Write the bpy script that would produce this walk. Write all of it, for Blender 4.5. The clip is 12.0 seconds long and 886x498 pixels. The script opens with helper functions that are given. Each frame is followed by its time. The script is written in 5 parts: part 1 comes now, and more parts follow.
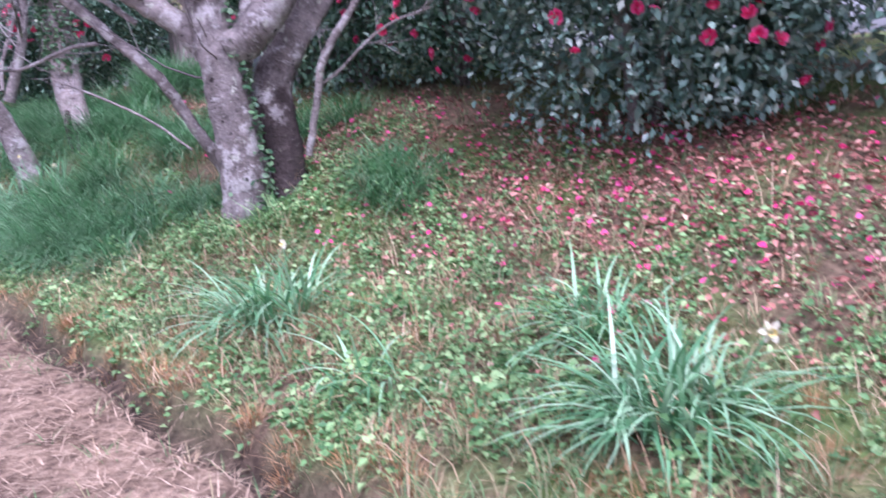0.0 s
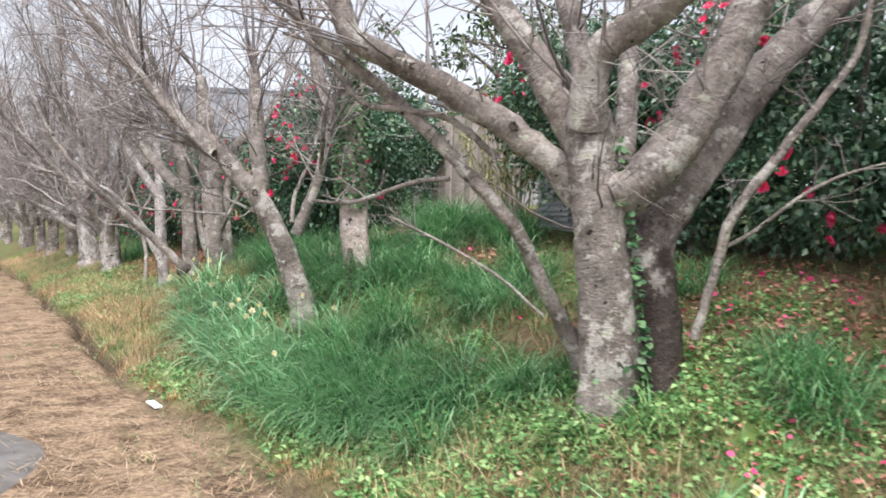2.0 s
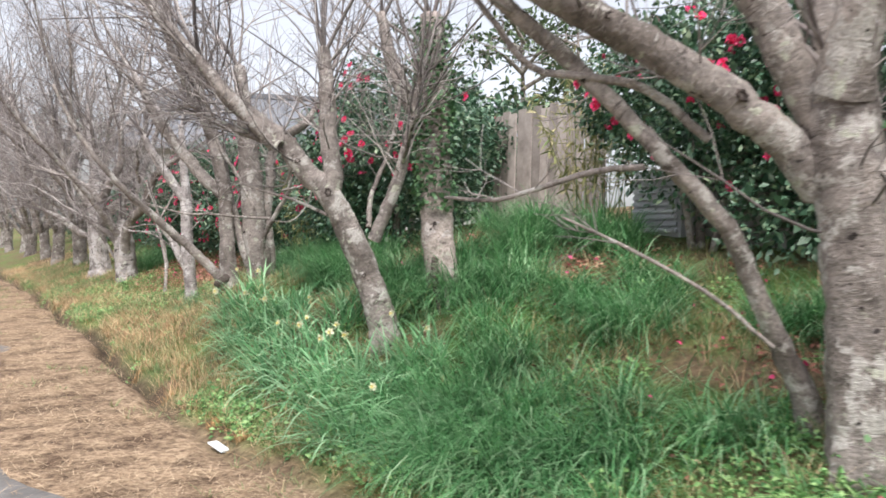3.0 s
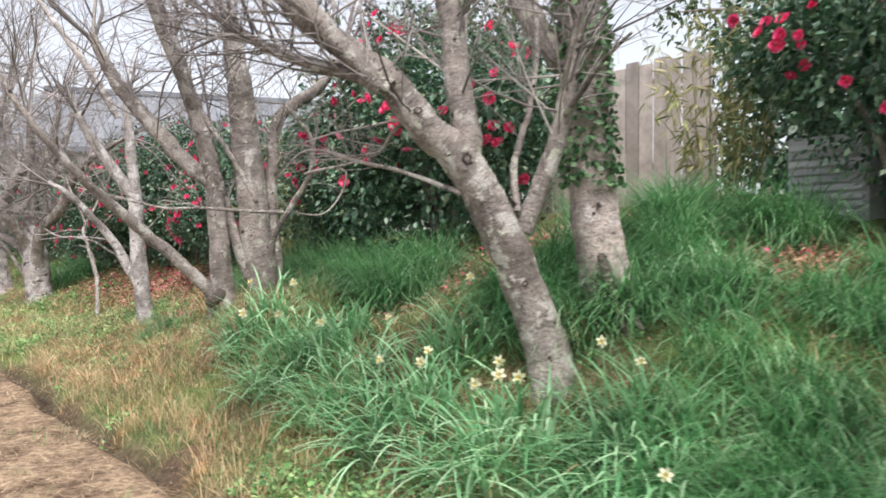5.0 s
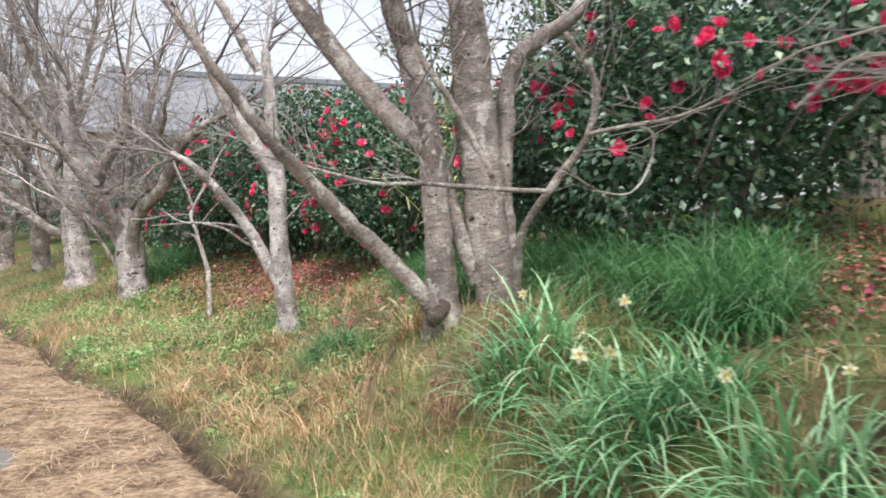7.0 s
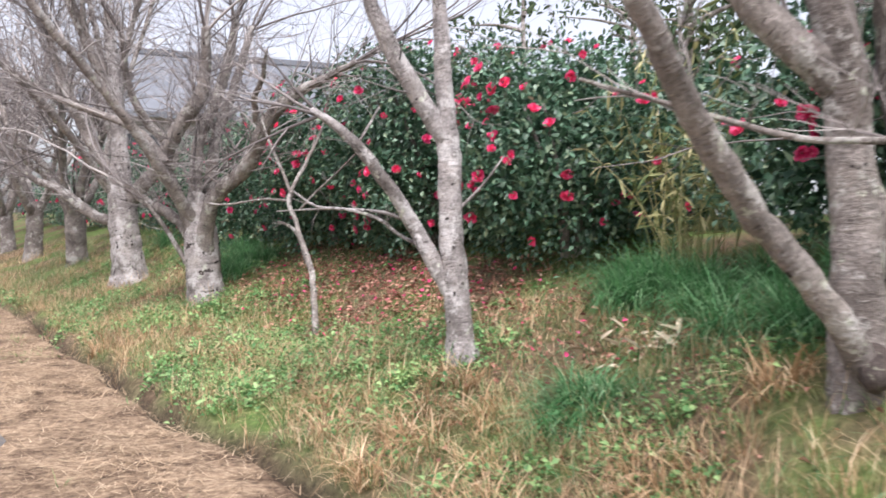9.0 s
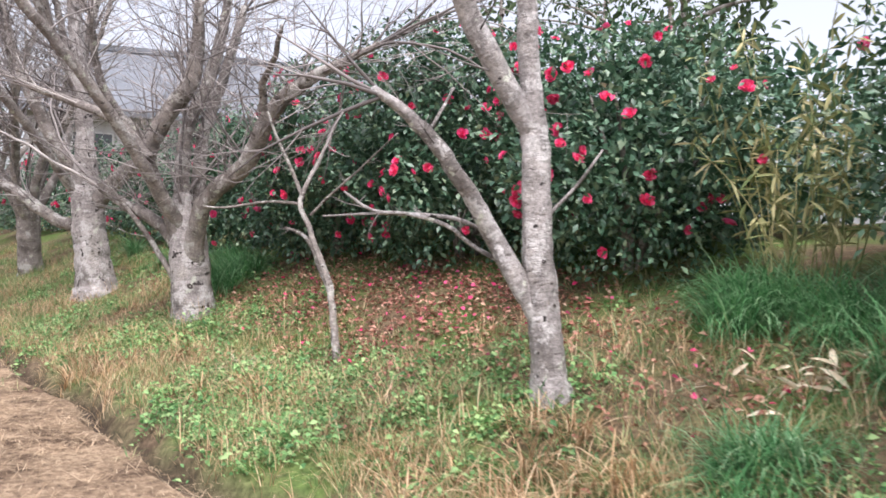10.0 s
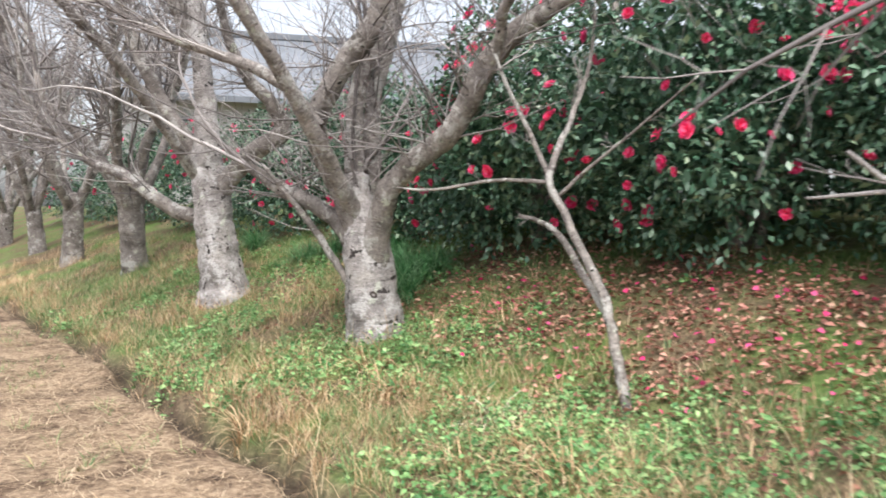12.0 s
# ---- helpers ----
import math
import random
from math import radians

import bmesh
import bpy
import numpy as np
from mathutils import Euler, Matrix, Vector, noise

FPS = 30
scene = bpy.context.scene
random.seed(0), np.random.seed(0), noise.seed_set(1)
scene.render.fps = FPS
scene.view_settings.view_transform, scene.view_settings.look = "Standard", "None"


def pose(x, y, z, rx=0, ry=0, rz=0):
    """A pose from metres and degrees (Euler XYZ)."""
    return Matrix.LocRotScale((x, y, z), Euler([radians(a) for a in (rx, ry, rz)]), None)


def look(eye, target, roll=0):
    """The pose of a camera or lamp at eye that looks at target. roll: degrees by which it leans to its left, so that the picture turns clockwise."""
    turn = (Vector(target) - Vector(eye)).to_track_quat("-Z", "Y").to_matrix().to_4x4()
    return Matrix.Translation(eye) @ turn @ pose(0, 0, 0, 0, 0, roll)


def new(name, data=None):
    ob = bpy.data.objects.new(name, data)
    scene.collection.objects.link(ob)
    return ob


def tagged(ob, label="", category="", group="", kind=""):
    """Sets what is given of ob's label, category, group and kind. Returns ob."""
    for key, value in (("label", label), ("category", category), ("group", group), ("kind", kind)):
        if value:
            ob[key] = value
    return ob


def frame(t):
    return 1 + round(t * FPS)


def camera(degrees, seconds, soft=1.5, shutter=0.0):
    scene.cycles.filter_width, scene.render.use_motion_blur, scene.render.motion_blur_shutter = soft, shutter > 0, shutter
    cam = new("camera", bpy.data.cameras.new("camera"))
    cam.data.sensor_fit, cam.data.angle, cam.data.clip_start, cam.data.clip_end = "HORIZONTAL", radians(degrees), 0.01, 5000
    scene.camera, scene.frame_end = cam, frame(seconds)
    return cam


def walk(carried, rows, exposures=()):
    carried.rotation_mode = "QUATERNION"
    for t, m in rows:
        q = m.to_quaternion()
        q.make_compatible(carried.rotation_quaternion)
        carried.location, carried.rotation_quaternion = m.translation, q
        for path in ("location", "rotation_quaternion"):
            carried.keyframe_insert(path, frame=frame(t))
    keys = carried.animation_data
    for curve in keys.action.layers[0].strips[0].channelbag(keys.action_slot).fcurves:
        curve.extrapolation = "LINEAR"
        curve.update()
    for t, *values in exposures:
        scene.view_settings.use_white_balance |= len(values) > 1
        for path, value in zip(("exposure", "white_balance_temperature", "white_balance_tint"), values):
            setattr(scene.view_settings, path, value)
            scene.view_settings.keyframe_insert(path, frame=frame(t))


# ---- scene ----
cam = camera(59.6, 12.0, 1.6, 0.3)
PATH = [
    (0, (-0.011, 0.048, 1.306), (1.412, 1.389, 0.887), -2.8),
    (0.5, (-0.094, 0.36, 1.326), (1.267, 1.805, 1.084), -0.1),
    (1, (-0.076, 0.732, 1.344), (1.179, 2.287, 1.269), 0.9),
    (1.1, (-0.034, 0.82, 1.345), (1.178, 2.41, 1.302), 0.9),
    (1.5, (0.002, 1.218, 1.34), (1.129, 2.87, 1.323), 1.6),
    (2, (-0.062, 1.769, 1.349), (1.059, 3.425, 1.318), 1.9),
    (2.5, (-0.081, 2.381, 1.374), (1.011, 4.057, 1.385), 0.7),
    (3, (-0.171, 3.041, 1.325), (0.958, 4.692, 1.311), 1.7),
    (3.2, (-0.181, 3.314, 1.308), (0.946, 4.966, 1.278), 1.7),
    (4.8, (-0.261, 5.259, 1.223), (1.076, 6.746, 1.257), 0.6),
    (5, (-0.254, 5.519, 1.232), (1.091, 6.999, 1.237), 0.2),
    (5.5, (-0.221, 6.163, 1.252), (1.088, 7.675, 1.206), -1.5),
    (6, (-0.224, 6.795, 1.245), (1.138, 8.258, 1.191), -1.8),
    (6.5, (-0.199, 7.398, 1.273), (1.08, 8.936, 1.245), -0.7),
    (7, (-0.163, 8.044, 1.261), (1.104, 9.591, 1.237), 1.0),
    (7.2, (-0.132, 8.292, 1.239), (1.109, 9.86, 1.204), 1.0),
    (8.8, (-0.128, 10.21, 1.242), (1.151, 11.747, 1.227), 1.9),
    (9, (-0.104, 10.436, 1.229), (1.151, 11.993, 1.192), 2.1),
    (9.5, (-0.061, 11.054, 1.228), (1.169, 12.63, 1.166), 2.5),
    (10, (-0.053, 11.632, 1.233), (1.3, 13.105, 1.214), 2.3),
    (10.5, (-0.051, 12.232, 1.248), (1.308, 13.699, 1.25), 1.9),
    (11, (-0.012, 12.824, 1.234), (1.339, 14.298, 1.208), 1.5),
    (11.5, (-0.011, 13.381, 1.248), (1.319, 14.873, 1.191), 1.7),
    (12, (0.068, 13.943, 1.26), (1.314, 15.506, 1.186), 1.1),
]
walk(cam, [(t, look(eye, target, roll)) for t, eye, target, roll in PATH], [(0, 1.3, 5300, 44), (0.6, 1.3, 5850, 27), (1.0, 1.38, 6150, 17), (2.0, 1.3, 6400, 13), (7.0, 1.31, 6500, 12), (9.0, 1.36, 6250, 17), (11.0, 1.36, 6300, 15), (12, 1.46, 6300, 10)])

# ---- world and light: an overcast winter day ----
world = bpy.data.worlds.new("overcast_sky")
scene.world = world
world.use_nodes = True
wn, wl = world.node_tree.nodes, world.node_tree.links
sky = wn.new("ShaderNodeTexSky")
sky.sky_type = "NISHITA"
sky.sun_disc = False
sky.sun_elevation, sky.sun_rotation = radians(62), radians(217)
sky.air_density, sky.dust_density, sky.ozone_density = 1.0, 4.0, 1.0
veil = wn.new("ShaderNodeHueSaturation")
veil.inputs["Saturation"].default_value = 0.32
wl.new(sky.outputs["Color"], veil.inputs["Color"])
wl.new(veil.outputs["Color"], wn["Background"].inputs["Color"])
wn["Background"].inputs["Strength"].default_value = 0.122
sun = new("sun", bpy.data.lights.new("sun", "SUN"))
sun.data.energy, sun.data.angle, sun.data.color = 1.5, radians(40), (1.0, 0.96, 0.9)
sun.matrix_world = look((-6.4, -8.5, 20), (0, 0, 0))

# ---- materials ----


def shader(name, rough=0.8, spec=0.3):
    m = bpy.data.materials.new(name)
    m.use_nodes = True
    b = m.node_tree.nodes["Principled BSDF"]
    b.inputs["Roughness"].default_value = rough
    b.inputs["Specular IOR Level"].default_value = spec
    return m, m.node_tree.nodes, m.node_tree.links, b


def ramp(nodes, *stops):
    r = nodes.new("ShaderNodeValToRGB")
    e = r.color_ramp.elements
    while len(e) < len(stops):
        e.new(0.5)
    for k, (p, c) in zip(e, stops):
        k.position, k.color = p, (*c, 1)
    return r


def tex_noise(nodes, links, vec, scale, detail=4.0, rough=0.6):
    n = nodes.new("ShaderNodeTexNoise")
    n.inputs["Scale"].default_value, n.inputs["Detail"].default_value, n.inputs["Roughness"].default_value = scale, detail, rough
    if vec is not None:
        links.new(vec, n.inputs["Vector"])
    return n.outputs["Fac"]


def mixed(nodes, links, fac, a, b, mode="MIX"):
    n = nodes.new("ShaderNodeMix")
    n.data_type, n.blend_type = "RGBA", mode
    for sock, v in ((n.inputs[0], fac), (n.inputs[6], a), (n.inputs[7], b)):
        if isinstance(v, (tuple, float, int)):
            sock.default_value = (*v, 1) if isinstance(v, tuple) else v
        else:
            links.new(v, sock)
    return n.outputs[2]


def bumped(nodes, links, bsdf, height, strength, distance):
    b = nodes.new("ShaderNodeBump")
    b.inputs["Strength"].default_value, b.inputs["Distance"].default_value = strength, distance
    links.new(height, b.inputs["Height"])
    links.new(b.outputs["Normal"], bsdf.inputs["Normal"])


def bark_material(name, dark, mid, pale, lichen=0.585, stain=None, pitted=0.27):
    """Cherry bark: rings of lenticels along the limb, blotches of pale lichen."""
    m, n, l, b = shader(name, 0.85, 0.25)
    pos = n.new("ShaderNodeNewGeometry").outputs["Position"]
    at = n.new("ShaderNodeAttribute")
    at.attribute_name = "along"
    sep = n.new("ShaderNodeSeparateXYZ")
    l.new(pos, sep.inputs[0])
    comb = n.new("ShaderNodeCombineXYZ")
    for k, (src, f) in enumerate(((sep.outputs[0], 15.0), (sep.outputs[1], 15.0), (at.outputs["Fac"], 46.0))):
        mul = n.new("ShaderNodeMath")
        mul.operation = "MULTIPLY"
        mul.inputs[1].default_value = f
        l.new(src, mul.inputs[0])
        l.new(mul.outputs[0], comb.inputs[k])
    rings = tex_noise(n, l, comb.outputs[0], 1.0, 3.0, 0.6)
    blotch = tex_noise(n, l, pos, 6.0, 7.0, 0.7)
    broad = tex_noise(n, l, pos, 2.6, 5.0, 0.65)
    fine = tex_noise(n, l, pos, 55.0, 4.0, 0.7)
    base = ramp(n, (0.28, tuple(c * 0.42 for c in mid)), (0.48, mid), (0.7, tuple(c * 1.5 for c in mid)))
    l.new(tex_noise(n, l, pos, 11.0, 7.0, 0.75), base.inputs[0])
    weather = ramp(n, (0.36, (0.6, 0.58, 0.56)), (0.52, (1.08, 1.08, 1.08)), (0.68, (1.4, 1.4, 1.36)))
    l.new(broad, weather.inputs[0])
    col = mixed(n, l, 1.0, base.outputs[0], weather.outputs[0], "MULTIPLY")
    marks = ramp(n, (0.31, (0.85, 0.85, 0.85)), (0.37, (0, 0, 0)))
    l.new(rings, marks.inputs[0])
    col = mixed(n, l, marks.outputs[0], col, dark)
    flecks = ramp(n, (0.63, (0, 0, 0)), (0.69, (0.75, 0.75, 0.75)))
    l.new(rings, flecks.inputs[0])
    col = mixed(n, l, flecks.outputs[0], col, pale)
    patch = ramp(n, (lichen - 0.05, (0, 0, 0)), (lichen, (0.9, 0.9, 0.9)))
    l.new(blotch, patch.inputs[0])
    col = mixed(n, l, patch.outputs[0], col, pale)
    # grey-green crusts of lichen, and black pits
    crust = ramp(n, (0.63, (0, 0, 0)), (0.66, (0.7, 0.7, 0.7)))
    l.new(tex_noise(n, l, pos, 9.5, 5.0, 0.6), crust.inputs[0])
    col = mixed(n, l, crust.outputs[0], col, (pale[0] * 1.05, pale[1] * 1.14, pale[2] * 0.98))
    pits = ramp(n, (pitted, (1, 1, 1)), (pitted + 0.035, (0, 0, 0)))
    l.new(tex_noise(n, l, pos, 14.0, 2.0, 0.5), pits.inputs[0])
    col = mixed(n, l, pits.outputs[0], col, tuple(c * 0.5 for c in dark))
    if stain:
        # damp rot with a ragged upper edge, from the foot up to the hollow
        wet = n.new("ShaderNodeMapRange")
        wet.inputs["From Min"].default_value, wet.inputs["From Max"].default_value = stain
        lift = n.new("ShaderNodeMath")
        lift.operation = "MULTIPLY_ADD"
        lift.inputs[1].default_value = 1.3
        l.new(blotch, lift.inputs[0])
        l.new(sep.outputs[2], lift.inputs[2])
        l.new(lift.outputs[0], wet.inputs["Value"])
        rot = mixed(n, l, 0.88, col, (0.13, 0.10, 0.09), "MULTIPLY")
        col = mixed(n, l, wet.outputs[0], rot, col)
    speck = ramp(n, (0.3, (0.6, 0.6, 0.6)), (0.6, (1.1, 1.1, 1.1)))
    l.new(fine, speck.inputs[0])
    col = mixed(n, l, 0.8, col, speck.outputs[0], "MULTIPLY")
    l.new(col, b.inputs["Base Color"])
    add = n.new("ShaderNodeMath")
    l.new(rings, add.inputs[0])
    l.new(fine, add.inputs[1])
    relief = n.new("ShaderNodeMath")
    relief.operation = "MULTIPLY_ADD"
    relief.inputs[1].default_value = 1.6
    l.new(blotch, relief.inputs[0])
    l.new(add.outputs[0], relief.inputs[2])
    bumped(n, l, b, relief.outputs[0], 0.65, 0.022)
    return m


def leaf_material(name, stops, rough=0.5, spec=0.4, through_light=0.0, patch=0.0):
    """Leaves and blades: colour varies from piece to piece, and in patches."""
    m, n, l, b = shader(name, rough, spec)
    geo = n.new("ShaderNodeNewGeometry")
    r = ramp(n, *stops)
    l.new(geo.outputs["Random Per Island"], r.inputs[0])
    v = tex_noise(n, l, geo.outputs["Position"], 2.2, 4.0)
    shade = ramp(n, (0.3, (0.62, 0.62, 0.6)), (0.7, (1.25, 1.22, 1.15)))
    l.new(v, shade.inputs[0])
    col = mixed(n, l, 0.75, r.outputs[0], shade.outputs[0], "MULTIPLY")
    l.new(col, b.inputs["Base Color"])
    if through_light:
        t = n.new("ShaderNodeBsdfTranslucent")
        l.new(col, t.inputs["Color"])
        mix = n.new("ShaderNodeMixShader")
        mix.inputs[0].default_value = through_light
        l.new(b.outputs[0], mix.inputs[1])
        l.new(t.outputs[0], mix.inputs[2])
        l.new(mix.outputs[0], n["Material Output"].inputs["Surface"])
    return m


BARK = bark_material("cherry_bark", (0.07, 0.058, 0.053), (0.222, 0.196, 0.18), (0.44, 0.42, 0.39))
BARK_LIGHT = bark_material("light_banded_bark", (0.11, 0.095, 0.09), (0.31, 0.285, 0.275), (0.60, 0.575, 0.56), 0.575)
BARK_PITTED = bark_material("pale_pitted_bark", (0.10, 0.086, 0.08), (0.29, 0.265, 0.253), (0.50, 0.475, 0.46), 0.57, None, 0.33)
BARK_ROT = bark_material("rotted_cherry_bark", (0.07, 0.058, 0.053), (0.215, 0.188, 0.174), (0.46, 0.44, 0.41), 0.6, (1.85, 2.15))
BARK_SPLIT = bark_material("split_cherry_bark", (0.10, 0.08, 0.074), (0.31, 0.265, 0.245), (0.48, 0.44, 0.42), 0.62, (1.52, 1.72))
BARK_DARK = bark_material("dark_wet_bark", (0.018, 0.014, 0.012), (0.07, 0.056, 0.05), (0.25, 0.23, 0.2), 0.72)
TWIG = leaf_material("twig_bark", ((0.0, (0.12, 0.106, 0.106)), (0.6, (0.26, 0.235, 0.235)), (1.0, (0.48, 0.45, 0.445))), 0.8, 0.2)
CAMELLIA = leaf_material("camellia_leaf", ((0.0, (0.024, 0.066, 0.04)), (0.5, (0.075, 0.165, 0.10)), (0.85, (0.16, 0.27, 0.18)), (1.0, (0.28, 0.36, 0.23))), 0.36, 0.5, 0.16)
# a greyer camellia leaf, its colour lightened for the sky's sheen on it
CAMELLIA_SKYLIT = leaf_material("skylit_camellia_leaf", ((0.0, (0.05, 0.11, 0.08)), (0.5, (0.14, 0.26, 0.20)), (0.85, (0.26, 0.37, 0.30)), (1.0, (0.40, 0.48, 0.38))), 0.33, 0.65, 0.16)
PETAL = leaf_material("camellia_petal", ((0.0, (0.84, 0.045, 0.19)), (0.6, (0.94, 0.12, 0.31)), (1.0, (0.97, 0.26, 0.45))), 0.5, 0.3, 0.3)
PETAL_PINK = leaf_material("pink_petal", ((0.0, (0.85, 0.04, 0.20)), (1.0, (0.95, 0.18, 0.42))), 0.5, 0.3, 0.3)
DAFFODIL = leaf_material("daffodil_leaf", ((0.0, (0.10, 0.29, 0.13)), (0.5, (0.23, 0.49, 0.25)), (1.0, (0.50, 0.73, 0.48))), 0.42, 0.45, 0.25)
MONDO = leaf_material("dark_grass_blade", ((0.0, (0.055, 0.19, 0.07)), (0.6, (0.15, 0.38, 0.16)), (1.0, (0.46, 0.65, 0.42))), 0.38, 0.5, 0.3)
GRASS = leaf_material("grass_blade", ((0.0, (0.09, 0.20, 0.08)), (0.4, (0.19, 0.33, 0.13)), (0.7, (0.36, 0.36, 0.19)), (1.0, (0.58, 0.42, 0.26))), 0.6, 0.3, 0.3)
WEED = leaf_material("weed_leaf", ((0.0, (0.07, 0.19, 0.07)), (0.5, (0.20, 0.41, 0.15)), (1.0, (0.44, 0.64, 0.29))), 0.55, 0.35, 0.3)
DRY = leaf_material("dry_grass", ((0.0, (0.30, 0.19, 0.105)), (0.5, (0.60, 0.41, 0.25)), (1.0, (0.84, 0.67, 0.47))), 0.8, 0.2, 0.25)
STRAW = leaf_material("cut_straw", ((0.0, (0.17, 0.12, 0.08)), (0.5, (0.42, 0.305, 0.205)), (1.0, (0.66, 0.53, 0.38))), 0.85, 0.2)
FALLEN = leaf_material("fallen_leaf", ((0.0, (0.16, 0.075, 0.06)), (0.5, (0.40, 0.17, 0.13)), (0.85, (0.58, 0.28, 0.23)), (1.0, (0.64, 0.46, 0.34))), 0.7, 0.3)
RUST = leaf_material("withered_moss", ((0.0, (0.30, 0.16, 0.07)), (0.6, (0.50, 0.30, 0.15)), (1.0, (0.66, 0.46, 0.26))), 0.85, 0.15, 0.2)
HUSK = leaf_material("pale_husk", ((0.0, (0.6, 0.48, 0.34)), (1.0, (0.86, 0.78, 0.64))), 0.7, 0.3)
BAMBOO = leaf_material("bamboo_leaf", ((0.0, (0.13, 0.19, 0.07)), (0.5, (0.33, 0.33, 0.15)), (1.0, (0.58, 0.52, 0.30))), 0.55, 0.3, 0.25)
IVY = leaf_material("ivy_leaf", ((0.0, (0.03, 0.10, 0.045)), (1.0, (0.15, 0.28, 0.13))), 0.45, 0.4, 0.1)
FAR_LEAF = leaf_material("far_leaf", ((0.0, (0.05, 0.09, 0.05)), (1.0, (0.13, 0.18, 0.10))), 0.7, 0.2, 0.1)
CREAM = leaf_material("daffodil_petal", ((0.0, (0.72, 0.72, 0.48)), (1.0, (0.80, 0.80, 0.66))), 0.5, 0.3, 0.3)
CUP = leaf_material("daffodil_cup", ((0.0, (0.82, 0.70, 0.28)), (1.0, (0.85, 0.78, 0.42))), 0.5, 0.3, 0.2)


def ground_material():
    m, n, l, b = shader("earth_and_litter", 0.95, 0.2)
    pos = n.new("ShaderNodeNewGeometry").outputs["Position"]
    big = tex_noise(n, l, pos, 1.3, 6.0)
    fine = tex_noise(n, l, pos, 22.0, 6.0, 0.7)
    straw = ramp(n, (0.3, (0.085, 0.06, 0.047)), (0.48, (0.28, 0.20, 0.135)), (0.72, (0.50, 0.385, 0.27)))
    l.new(fine, straw.inputs[0])
    litter = ramp(n, (0.3, (0.05, 0.04, 0.026)), (0.5, (0.15, 0.108, 0.066)), (0.7, (0.28, 0.20, 0.125)))
    l.new(fine, litter.inputs[0])
    moss = ramp(n, (0.25, (0.04, 0.07, 0.02)), (0.75, (0.18, 0.26, 0.075)))
    l.new(fine, moss.inputs[0])
    f = ramp(n, (0.42, (0, 0, 0)), (0.6, (1, 1, 1)))
    l.new(big, f.inputs[0])
    bank = mixed(n, l, f.outputs[0], litter.outputs[0], moss.outputs[0])
    at = n.new("ShaderNodeAttribute")
    at.attribute_name = "along"
    edge = n.new("ShaderNodeMapRange")
    edge.inputs["From Min"].default_value, edge.inputs["From Max"].default_value = 1.55, 1.8
    l.new(at.outputs["Fac"], edge.inputs["Value"])
    damp_and_shade = ramp(n, (0.40, (0.30, 0.26, 0.25)), (0.56, (1.08, 1.08, 1.06)))
    l.new(tex_noise(n, l, pos, 2.6, 7.0, 0.72), damp_and_shade.inputs[0])
    lane = mixed(n, l, 0.9, straw.outputs[0], damp_and_shade.outputs[0], "MULTIPLY")
    # near-black earth for the ditch: the shade under its edge, put into the colour
    shaded_soil = ramp(n, (0.3, (0.018, 0.013, 0.010)), (0.7, (0.07, 0.05, 0.036)))
    l.new(fine, shaded_soil.inputs[0])
    bare = n.new("ShaderNodeAttribute")
    bare.attribute_name = "ditch_shade"
    col = mixed(n, l, edge.outputs[0], lane, bank)
    col = mixed(n, l, bare.outputs["Fac"], col, shaded_soil.outputs[0])
    l.new(col, b.inputs["Base Color"])
    bumped(n, l, b, fine, 0.9, 0.03)
    return m


def plain_material(name, lo, hi, scale=8.0, rough=0.8, spec=0.3, relief=0.004):
    m, n, l, b = shader(name, rough, spec)
    geo = n.new("ShaderNodeNewGeometry")
    r = ramp(n, (0.3, lo), (0.7, hi))
    l.new(tex_noise(n, l, geo.outputs["Position"], scale, 6.0, 0.65), r.inputs[0])
    info = n.new("ShaderNodeObjectInfo")
    tone = ramp(n, (0.0, (0.75, 0.75, 0.75)), (1.0, (1.2, 1.2, 1.2)))
    l.new(info.outputs["Random"], tone.inputs[0])
    col = mixed(n, l, 1.0, r.outputs[0], tone.outputs[0], "MULTIPLY")
    l.new(col, b.inputs["Base Color"])
    bumped(n, l, b, tex_noise(n, l, geo.outputs["Position"], scale * 8, 4.0), 0.6, relief)
    return m


EARTH = ground_material()
TARMAC = plain_material("worn_tarmac", (0.13, 0.125, 0.12), (0.27, 0.26, 0.25), 5.0, 0.8, 0.4, 0.006)
BOARD = plain_material("weathered_board", (0.26, 0.225, 0.205), (0.48, 0.42, 0.39), 6.0)
GREY_METAL = plain_material("grey_sheet_metal", (0.38, 0.39, 0.43), (0.58, 0.59, 0.63), 3.0, 0.5, 0.5)
CONCRETE = plain_material("grey_block", (0.22, 0.21, 0.20), (0.38, 0.37, 0.35), 4.0)
ROOF = plain_material("grey_roof_tile", (0.10, 0.11, 0.125), (0.17, 0.18, 0.20), 0.8)
PLASTER = plain_material("house_plaster", (0.36, 0.35, 0.35), (0.48, 0.47, 0.46), 0.6)
GLASS = plain_material("dark_window", (0.03, 0.035, 0.04), (0.06, 0.065, 0.075), 1.0, 0.15, 0.6, 0.0005)
WHITE = plain_material("white_plastic", (0.62, 0.70, 0.76), (0.80, 0.84, 0.86), 12.0, 0.4, 0.5, 0.001)

# ---- mesh helpers ----


